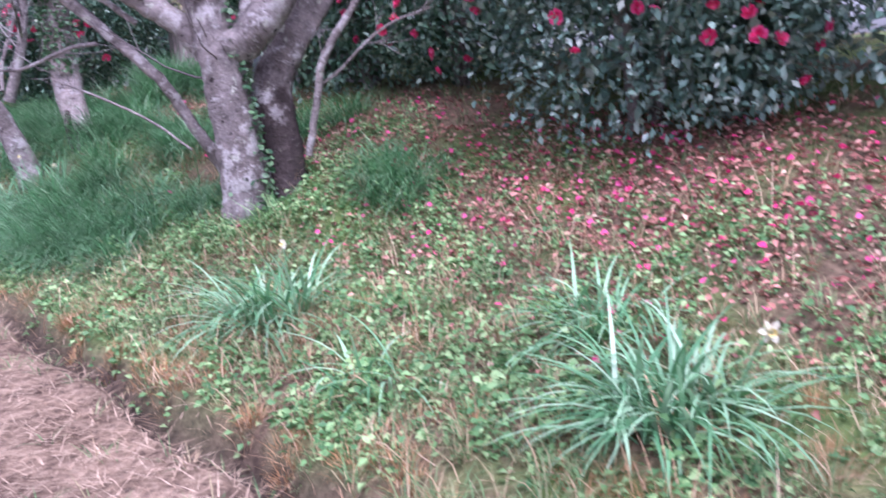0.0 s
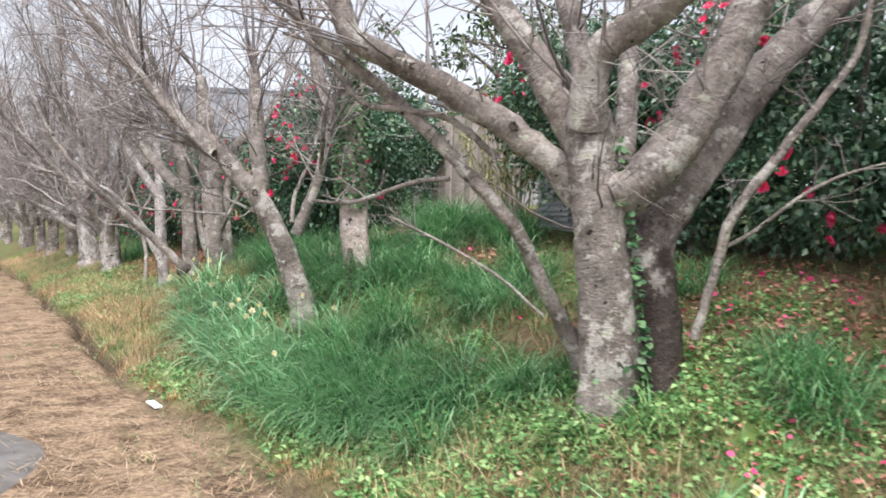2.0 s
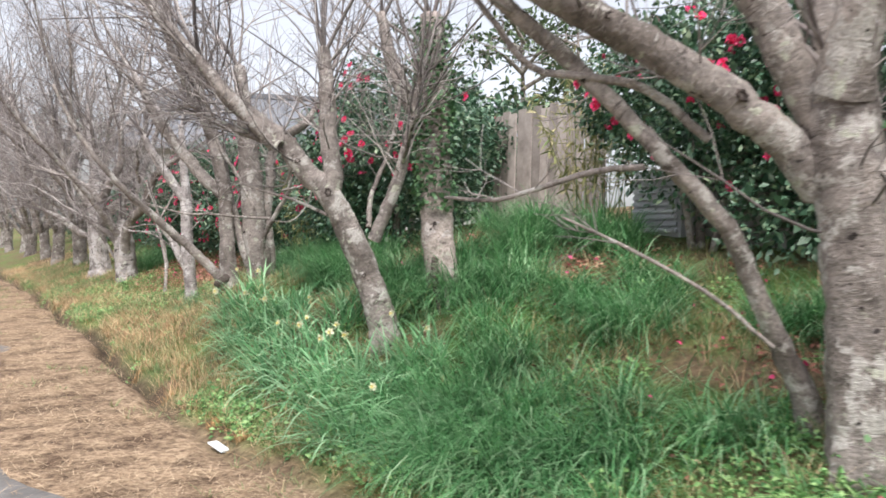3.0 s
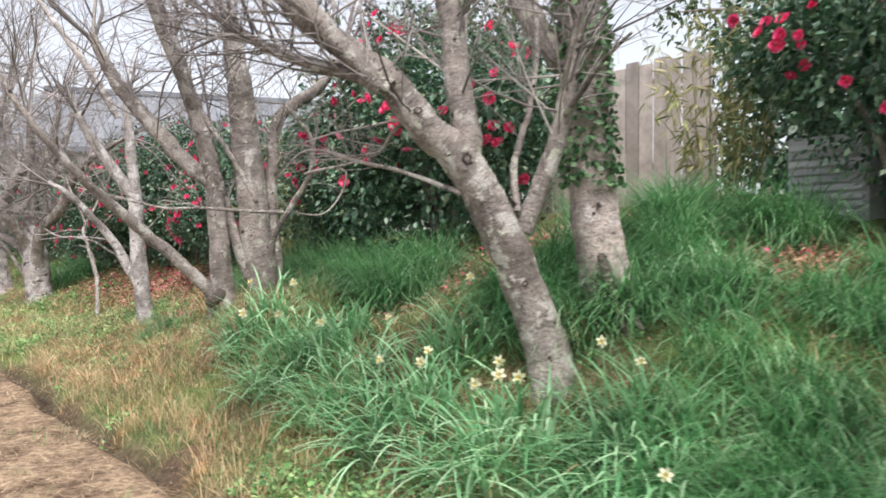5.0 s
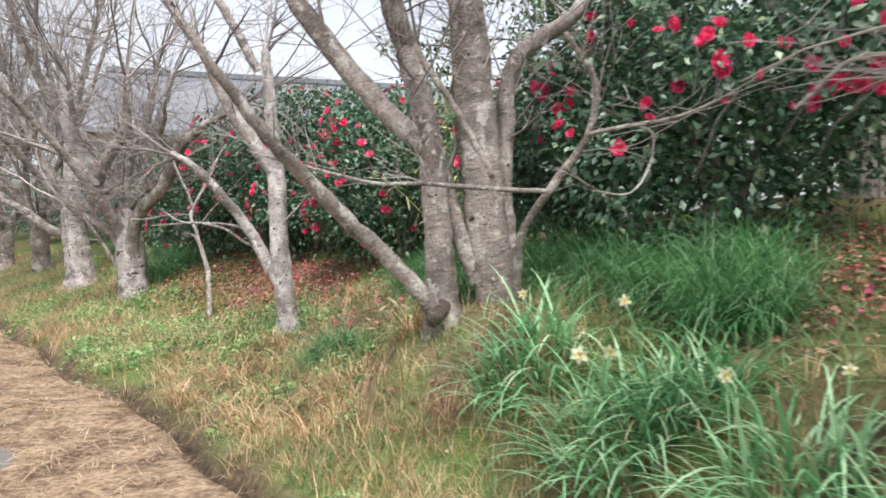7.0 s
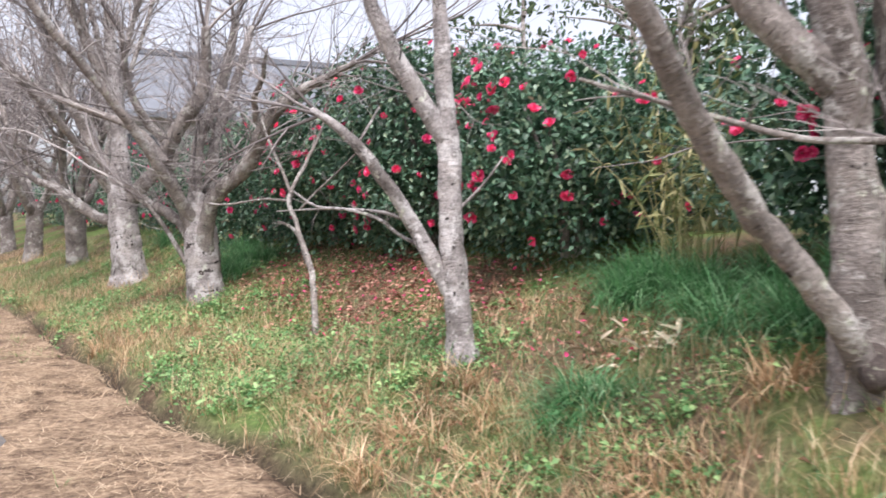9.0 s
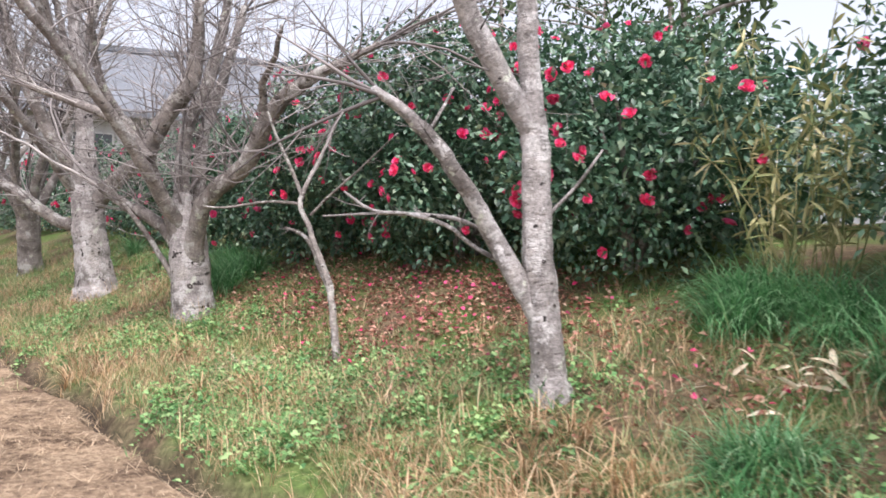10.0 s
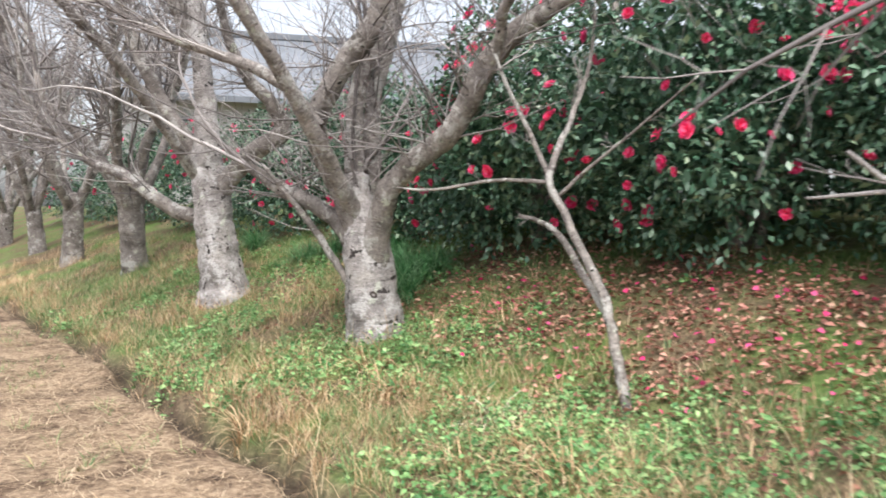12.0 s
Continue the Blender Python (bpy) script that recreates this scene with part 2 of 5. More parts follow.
def mesh(name, verts, faces, mat, smooth=False, along=None):
    """A mesh from arrays; faces is an array of quads or of triangles, or a list of both."""
    me = bpy.data.meshes.new(name)
    sets = faces if isinstance(faces, list) else [faces]
    verts = np.asarray(verts, dtype=np.float32)
    me.vertices.add(len(verts))
    me.vertices.foreach_set("co", verts.ravel())
    loops = np.concatenate([np.asarray(f).ravel() for f in sets]).astype(np.int32)
    sizes = np.concatenate([np.full(len(f), np.asarray(f).shape[1]) for f in sets]).astype(np.int32)
    me.loops.add(len(loops))
    me.loops.foreach_set("vertex_index", loops)
    me.polygons.add(len(sizes))
    me.polygons.foreach_set("loop_start", np.concatenate([[0], np.cumsum(sizes)[:-1]]).astype(np.int32))
    me.polygons.foreach_set("loop_total", sizes)
    if smooth:
        me.polygons.foreach_set("use_smooth", np.ones(len(sizes), dtype=bool))
    me.materials.append(mat)
    if along is not None:
        a = me.attributes.new("along", "FLOAT", "POINT")
        a.data.foreach_set("value", np.asarray(along, dtype=np.float32))
    me.update(calc_edges=True)
    me.validate()
    return me


def part(name, me, parent, label="", at=None):
    ob = new(name, me)
    ob.parent = parent
    if at is not None:
        ob.matrix_basis = at
    return tagged(ob, label)


def thing(name, x, y, z, label, category, group="", kind=""):
    ob = new(name)
    ob.empty_display_size = 0.1
    ob.location = (x, y, z)
    return tagged(ob, label, category, group, kind)


def box(x0, x1, y0, y1, z0, z1, bevel=0.0):
    bm = bmesh.new()
    bmesh.ops.create_cube(bm, size=1, matrix=Matrix.Translation(((x0 + x1) / 2, (y0 + y1) / 2, (z0 + z1) / 2)) @ Matrix.Diagonal((x1 - x0, y1 - y0, z1 - z0, 1)))
    if bevel:
        bmesh.ops.bevel(bm, geom=bm.edges, offset=bevel, segments=2, affect="EDGES")
    return bm


def bm_mesh(name, bm, mat):
    me = bpy.data.meshes.new(name)
    bm.to_mesh(me)
    bm.free()
    me.materials.append(mat)
    return me


# ---- the ground ----


def verge_x(x, y):
    """The distance from the lane, with the verge's line a little ragged."""
    swing = np.interp(y, [1, 3.2, 4.4, 8, 10, 11.5, 13, 15, 20, 25], [0.28, 0.28, 0.12, 0.12, 0.13, 0.03, -0.03, -0.1, -0.27, -0.3]) * np.interp(x, [1.9, 2.7], [1, 0])
    return x + swing + 0.06 * np.sin(y * 1.7) + 0.05 * np.sin(y * 0.73 + 1) + 0.03 * np.sin(y * 4.1 + 2)


def ditch(x, y):
    """1 in the narrow ditch at the lane's edge, which is filled in where the grass is lush."""
    return np.exp(-np.abs((verge_x(x, y) - 1.63) / 0.085) ** 3) * np.interp(y, [5.2, 6.4, 9.0, 10.5], [1, 0.2, 0.3, 1])


def ground_z(x, y):
    """Height of the ground: a level lane, a small ditch at its verge, then a bank that rises to the hedge."""
    x, y = np.asarray(x, dtype=float), np.asarray(y, dtype=float)
    z = np.interp(verge_x(x, y), [1.42, 1.55, 1.9, 2.4, 3.0, 3.6, 4.4, 5.5, 7, 9], [0, 0.01, 0.06, 0.15, 0.33, 0.55, 0.9, 1.25, 1.5, 1.6])
    z = z + 0.33 * np.exp(-(((y - 10) / 2.6) ** 2)) * np.interp(x, [2.1, 2.9], [0, 1])
    # a terrace under the first three trees, a swell at the slender one, a dip at the sapling
    z = z + np.interp(x, [1.9, 2.4, 2.8, 3.3, 4.2, 6.0], [0, 0.09, 0.19, 0.28, 0.22, 0]) * (1 / (1 + np.exp(-(y - 3.85) / 0.16))) * (1 / (1 + np.exp((y - 9.5) / 0.25)))
    z = z + 0.08 * np.exp(-(((x - 3.1) / 0.5) ** 2) - ((y - 14.2) / 0.8) ** 2) - 0.19 * np.exp(-(((x - 3.35) / 0.7) ** 2) - ((y - 16.4) / 0.9) ** 2)
    z = z - 0.17 * ditch(x, y) + 0.3 * np.exp(-(((x - 2.9) / 0.75) ** 2) - ((y - 11.5) / 1.0) ** 2) * np.interp(x, [1.9, 2.4], [0, 1])
    rough = np.interp(x, [0.6, 1.8], [0.25, 1.0]) * np.interp(np.abs(y - 12), [30, 60], [1, 0]) * np.interp(x, [8, 20], [1, 0])
    bumps = 0.022 * np.sin(3.1 * x + 1.3 * y) * np.sin(2.3 * y - 0.7 * x) + 0.012 * np.sin(9.1 * x + 4.0 * y) * np.sin(7.7 * y - 5 * x)
    return z + rough * bumps


def build_ground():
    xs = np.concatenate([[-1500, -400, -120, -40, -15, -8, -5, -3], np.arange(-2, 7.01, 0.075), [7.5, 8, 9, 11, 15, 40, 120, 400, 1500]])
    ys = np.concatenate([[-1500, -400, -120, -40, -15, -8, -5], np.arange(-3, 34.01, 0.10), [35, 37, 40, 45, 55, 80, 140, 400, 1500]])
    X, Y = np.meshgrid(xs, ys)
    Z = ground_z(X, Y)
    i = np.arange(len(ys) - 1)[:, None] * len(xs) + np.arange(len(xs) - 1)[None, :]
    f = np.stack([i, i + 1, i + 1 + len(xs), i + len(xs)], -1).reshape(-1, 4)
    g = new("ground", mesh("ground", np.stack([X, Y, Z], -1).reshape(-1, 3), f, EARTH, True, verge_x(X, Y).ravel()))
    # 1 in the ditch, where shade is painted into the ground's colour
    damp_and_shade = g.data.attributes.new("ditch_shade", "FLOAT", "POINT")
    damp_and_shade.data.foreach_set("value", ditch(X, Y).ravel().astype(np.float32))
    tagged(g, "straw-strewn verge rising to a grassy bank of leaf litter", "ground", kind="structure")
    # the tarmac lane with a ragged edge, a little above the earth
    ys = np.arange(-6, 60, 0.25)
    right = 0.25 + 0.16 * np.sin(ys * 1.1) + 0.10 * np.sin(ys * 2.9 + 1) + 0.55 * np.exp(-(((ys - 15.4) / 0.9) ** 2)) + 0.12 * np.exp(-(((ys - 7.0) / 0.5) ** 2)) + 0.3 * np.exp(-(((ys - 12.9) / 0.6) ** 2))
    cols = [np.full_like(ys, -2.6), np.full_like(ys, -1.2), right - 0.4, right - 0.05, right]
    V = np.stack([np.stack([c, ys, ground_z(c, ys) + (0.018 if k < 4 else -0.01)], -1) for k, c in enumerate(cols)], 1).reshape(-1, 3)
    i = np.arange(len(ys) - 1)[:, None] * 5 + np.arange(4)[None, :]
    road = new("road", mesh("road", V, np.stack([i, i + 1, i + 6, i + 5], -1).reshape(-1, 4), TARMAC, True))
    tagged(road, "worn grey tarmac lane half covered with straw", "lane", kind="structure")


build_ground()

# ---- trees ----


def curve_points(pts, step):
    """Catmull-Rom through (x, y, z, r), at about that step."""
    p = np.asarray(pts, dtype=float)
    p = np.concatenate([[2 * p[0] - p[1]], p, [2 * p[-1] - p[-2]]])
    p[:, 3] = np.maximum(p[:, 3], 0.0015)
    out = []
    for k in range(1, len(p) - 2):
        a, b, c, d = p[k - 1], p[k], p[k + 1], p[k + 2]
        n = max(1, int(np.linalg.norm((c - b)[:3]) / step))
        t = (np.arange(n) / n)[:, None]
        out.append(0.5 * (2 * b + (c - a) * t + (2 * a - 5 * b + 4 * c - d) * t * t + (3 * b - a - 3 * c + d) * t**3))
    out.append(p[-2][None])
    return np.concatenate(out)


def tube(q, sides, rng, lumps=0.06, flare=0.0):
    """Rings along q (x, y, z, r) with an uneven skin. Returns vertices, quads and the length along."""
    n = len(q)
    d = np.gradient(q[:, :3], axis=0)
    d /= np.linalg.norm(d, axis=1)[:, None] + 1e-9
    ref = np.array([0.31, 0.95, 0.05]) if abs(d[0][2]) > 0.6 else np.array([0.05, 0.1, 1.0])
    u = np.cross(d, ref)
    u /= np.linalg.norm(u, axis=1)[:, None] + 1e-9
    w = np.cross(d, u)
    a = np.arange(sides) / sides * 2 * math.pi
    length = np.concatenate([[0], np.cumsum(np.linalg.norm(np.diff(q[:, :3], axis=0), axis=1))])
    ph = rng.uniform(0, 6.28, 6)
    L, A = length[:, None], a[None, :]
    k = 1 + lumps * (np.sin(2 * A + 3 * L + ph[0]) + 0.7 * np.sin(3 * A - 7 * L + ph[1]) + 0.6 * np.sin(A + 17 * L + ph[2]) + 0.5 * np.sin(5 * A + 29 * L + ph[3]))
    if flare:
        k = 1 + (k - 1) * 0.6
        k = k * (1 + 0.05 * np.sin(4 * A + 1.5 * L + ph[5]) + 0.035 * np.sin(7 * A - 2.2 * L + ph[2]) + 0.012 * np.sin(9 * L + ph[1]))
        k = k * (1 + flare * np.exp(-L / 0.12) * (0.5 + 0.7 * np.sin(5 * A + ph[4]) ** 2))
    r = q[:, 3][:, None] * k
    v = q[:, None, :3] + r[:, :, None] * (np.cos(A)[:, :, None] * u[:, None, :] + np.sin(A)[:, :, None] * w[:, None, :])
    i = np.arange(n - 1)[:, None] * sides + np.arange(sides)[None, :]
    j = np.arange(n - 1)[:, None] * sides + (np.arange(sides)[None, :] + 1) % sides
    f = np.stack([i, j, j + sides, i + sides], -1).reshape(-1, 4)
    verts = np.concatenate([v.reshape(-1, 3), q[-1:, :3] + d[-1:] * q[-1, 3] * 0.4])
    top = (n - 1) * sides + np.arange(sides)
    cap = np.stack([top, np.roll(top, -1), np.full(sides, n * sides)], -1)
    return verts, f, cap, np.concatenate([np.repeat(length, sides), length[-1:]])


class Tree:
    """A bare tree: its limbs are given one by one, its twigs grow from them."""

    def __init__(self, x, y, label, seed, bark=None, group="bare trees in a row", name="cherry_tree"):
        self.base = np.array([x, y, float(ground_z(x, y)) - 0.04])
        self.ob = thing(name, *self.base, label, "tree", group)
        self.rng = np.random.default_rng(seed)
        self.bark = bark or BARK
        self.lines = []


def limb(tree, name, pts, bark=None, label=""):
    thick = pts[0][3]
    q = curve_points(pts, 0.035 if thick > 0.08 else 0.05)
    if name == "trunk":
        foot = q[0].copy()
        foot[2], foot[3] = min(foot[2], float(ground_z(foot[0], foot[1])) - 0.3), foot[3] * 1.1
        q = np.concatenate([[foot], q])
    q[1:-1, :3] += tree.rng.normal(0, 0.10, (len(q) - 2, 3)) * np.minimum(q[1:-1, 3:4], 0.03)
    sides = 18 if thick > 0.09 else 12 if thick > 0.04 else 7
    v, f, cap, al = tube(q, sides, tree.rng, 0.065 if thick > 0.03 else 0.03, 0.12 if name == "trunk" else 0)
    part(name, mesh(name, v - tree.base, [f, cap], bark or tree.bark, True, al + tree.rng.uniform(0, 20)), tree.ob, label)
    tree.lines.append((name, q))


def grow_twigs(tree, count, reach=1.0, keep=0.6, step=0.18, fat=0.008, tips=1.0):
    """Long thin branches with side twigs, from the outer two thirds of all limbs, as one mesh."""
    rng, out, off = tree.rng, [], 0
    V, F = [], []

    def shoot(start, way, length, r, depth):
        n = max(3, int(length / step))
        p, pts = start.copy(), [start.copy()]
        turn = rng.normal(0, 0.10, 3)
        for _ in range(n):
            way = way + turn * 0.5 + rng.normal(0, 0.11, 3) + np.array([0, 0, 0.035])
            way /= np.linalg.norm(way)
            p = p + way * length / n
            pts.append(p.copy())
        pts = np.array(pts)
        if (pts[:, 2] < ground_z(pts[:, 0], pts[:, 1]) + (0.8 if depth else 0.5)).any() or ((pts[:, 0] < keep) & (pts[:, 2] < 2.6)).any():
            return
        rad = np.linspace(r, max(0.0016, r * 0.3), len(pts))
        q = np.concatenate([pts, rad[:, None]], 1)
        sides = 3 if r < 0.006 else 4
        v, f, cap, _ = tube(q, sides, rng, 0.0)
        V.append((v, f, cap))
        if depth > 0:
            for _ in range(rng.integers(2, 5)):
                k = rng.integers(1, len(pts) - 1)
                side = rng.normal(0, 1, 3)
                d = pts[k + 1] - pts[k]
                d /= np.linalg.norm(d)
                side -= d * side.dot(d)
                side /= np.linalg.norm(side)
                shoot(pts[k], d * 0.75 + side * 0.65, length * rng.uniform(0.35, 0.65), max(0.002, rad[k] * 0.62), depth - 1)

    lines = [(n, q) for n, q in tree.lines if len(q) > 6 and n != "root"]
    for n, q in lines:
        if n in ("limb", "trunk") and q[-1, 3] > 0.008:
            for _ in range(4):
                d = q[-1, :3] - q[-4, :3]
                d = d / np.linalg.norm(d) + rng.normal(0, 0.45, 3) + np.array([-0.15, 0, 0.1])
                shoot(q[-2, :3], d / np.linalg.norm(d), tips * reach * rng.uniform(0.7, 1.3), min(0.016, q[-1, 3] * 0.55), 2)
    weight = np.array([len(q) * (0.35 if n == "trunk" else 1.0 if n == "limb" else 0.8) for n, q in lines])
    for _ in range(count):
        n, q = lines[rng.choice(len(lines), p=weight / weight.sum())]
        k = rng.integers(int(len(q) * (0.6 if n == "trunk" else 0.3)), len(q) - 1)
        d = q[k + 1, :3] - q[k, :3]
        d /= np.linalg.norm(d)
        side = rng.normal(0, 1, 3) + np.array([-0.35, 0, 0.2])
        way = d * 0.6 + side * 0.6
        way[2] = max(way[2], 0.05)
        big = 1 if n in ("limb", "trunk") else 0
        shoot(q[k, :3], way / np.linalg.norm(way), reach * rng.uniform(0.35, 1.0) * (1 if big else 0.45), min(fat if big else 0.004, q[k, 3] * 0.45), 2 if big else 1)
    vs, fs, cs = [], [], []
    for v, f, cap in V:
        vs.append(v)
        fs.append(f + off)
        cs.append(cap + off)
        off += len(v)
    if vs:
        tagged(part("twig_crown", mesh("twig_crown", np.concatenate(vs) - tree.base, [np.concatenate(fs), np.concatenate(cs)], TWIG, True), tree.ob, "fine bare grey-brown twigs"), kind="stuff")



# ---- leaves, blades and flowers ----


def frames_of(way, rng):
    """For each direction, two axes across it, turned at random."""
    ref = np.where(np.abs(way[:, 2:3]) > 0.9, np.array([[1.0, 0, 0]]), np.array([[0, 0, 1.0]]))
    s = np.cross(way, ref)
    s /= np.linalg.norm(s, axis=1)[:, None] + 1e-9
    n = np.cross(s, way)
    a = rng.uniform(-1, 1, len(way))[:, None] * 1.0
    return s * np.cos(a) + n * np.sin(a), n * np.cos(a) - s * np.sin(a)


def small_leaves(at, way, size, rng, wide=0.5, curl=0.1):
    """Leaves of four triangles, folded along the midrib."""
    way = way / (np.linalg.norm(way, axis=1)[:, None] + 1e-9)
    s, n = frames_of(way, rng)
    L = size[:, None]
    W = L * wide / 2
    v = np.stack([at, at + way * L * 0.5 + s * W + n * L * curl, at + way * L - n * L * curl, at + way * L * 0.5 - s * W + n * L * curl, at + way * L * 0.5], 1).reshape(-1, 3)
    t = np.array([[0, 1, 4], [1, 2, 4], [2, 3, 4], [3, 0, 4]])
    return v, (np.arange(len(at))[:, None, None] * 5 + t[None]).reshape(-1, 3)


def leaf_cloud(at, way, size, rng, wide=0.45, curl=0.12):
    """Leaves as folded, pointed blades of six corners. Returns vertices, triangles."""
    way = way / (np.linalg.norm(way, axis=1)[:, None] + 1e-9)
    s, n = frames_of(way, rng)
    L = size[:, None]
    W = L * wide / 2
    pts = [at, at + way * L * 0.35 + s * W + n * L * curl, at + way * L * 0.35 - s * W + n * L * curl, at + way * L * 0.72 + s * W * 0.8 + n * L * curl * 0.6, at + way * L * 0.72 - s * W * 0.8 + n * L * curl * 0.6, at + way * L - n * L * curl * 0.6, at + way * L * 0.5]
    v = np.stack(pts, 1).reshape(-1, 3)
    t = np.array([[0, 1, 6], [0, 6, 2], [1, 3, 6], [2, 6, 4], [3, 5, 6], [4, 6, 5]])
    f = (np.arange(len(at))[:, None, None] * 7 + t[None]).reshape(-1, 3)
    return v, f


def blades(at, length, width, lean, bend, rng, segs=4, heading=None, up=1.0):
    """Grass blades that rise, lean out and droop. Returns vertices, quads and triangles."""
    m = len(at)
    a = rng.uniform(0, 2 * math.pi, m) if heading is None else heading
    out = np.stack([np.cos(a), np.sin(a), np.zeros(m)], 1)
    side = np.stack([-np.sin(a), np.cos(a), np.zeros(m)], 1)
    rows, p = [], at.copy()
    ang = lean.copy()
    for k in range(segs + 1):
        t = k / segs
        w = width * (1 - t**2.2) * 0.5 if k < segs else None
        if w is not None:
            rows += [p - side * w[:, None], p + side * w[:, None]]
        else:
            rows += [p]
        step = length / segs
        p = p + (out * np.sin(ang)[:, None] + np.array([0, 0, up]) * np.cos(ang)[:, None]) * step[:, None]
        ang = ang + bend / segs
    v = np.stack(rows, 1).reshape(-1, 3)
    c = 2 * segs + 1
    base = np.arange(m)[:, None] * c
    q = np.concatenate([base + np.array([2 * k, 2 * k + 1, 2 * k + 3, 2 * k + 2])[None] for k in range(segs - 1)])
    t = base + np.array([2 * segs - 2, 2 * segs - 1, 2 * segs])[None]
    return v, [q, t]


def blossom_mesh(name, rng, mat):
    """A double camellia flower about 9 cm across that faces up its own z axis."""
    at, way, size = [], [], []
    for ring, (k, tilt, s) in enumerate(((7, 0.25, 0.047), (6, 0.6, 0.040), (5, 0.95, 0.030))):
        for i in range(k):
            a = 2 * math.pi * (i + 0.5 * ring) / k + rng.normal(0, 0.1)
            at.append((0.004 * math.cos(a), 0.004 * math.sin(a), 0.004 * ring))
            way.append((math.cos(a) * math.cos(tilt), math.sin(a) * math.cos(tilt), math.sin(tilt)))
            size.append(s * rng.uniform(0.9, 1.15))
    at, way, size = np.array(at), np.array(way), np.array(size)
    V, F = [], []
    for p, w, s in zip(at, way, size):
        side = np.cross(w, (0, 0, 1.0))
        side /= np.linalg.norm(side)
        n = np.cross(side, w)
        o = 7 * len(V)
        V.append([p, p + w * s * 0.5 + side * s * 0.42 + n * s * 0.12, p + w * s * 0.5 - side * s * 0.42 + n * s * 0.12, p + w * s * 0.95 + side * s * 0.3 + n * s * 0.25, p + w * s * 0.95 - side * s * 0.3 + n * s * 0.25, p + w * s * 1.02 + n * s * 0.2, p + w * s * 0.55 - n * s * 0.06])
        F += [(o, o + 1, o + 6), (o, o + 6, o + 2), (o + 1, o + 3, o + 6), (o + 2, o + 6, o + 4), (o + 3, o + 5, o + 6), (o + 4, o + 6, o + 5)]
    return mesh(name, np.array(V).reshape(-1, 3), np.array(F), mat, True)


FLOWER_RNG = np.random.default_rng(5)
BLOSSOMS = [blossom_mesh("blossom", FLOWER_RNG, PETAL) for _ in range(3)]
PINK_BLOSSOMS = [blossom_mesh("pink_blossom", FLOWER_RNG, PETAL_PINK) for _ in range(2)]


def aim(at, way, roll, scale):
    q = Vector(way).to_track_quat("Z", "Y").to_matrix().to_4x4()
    return Matrix.Translation(at) @ q @ Matrix.Rotation(roll, 4, "Z") @ Matrix.Scale(scale, 4)


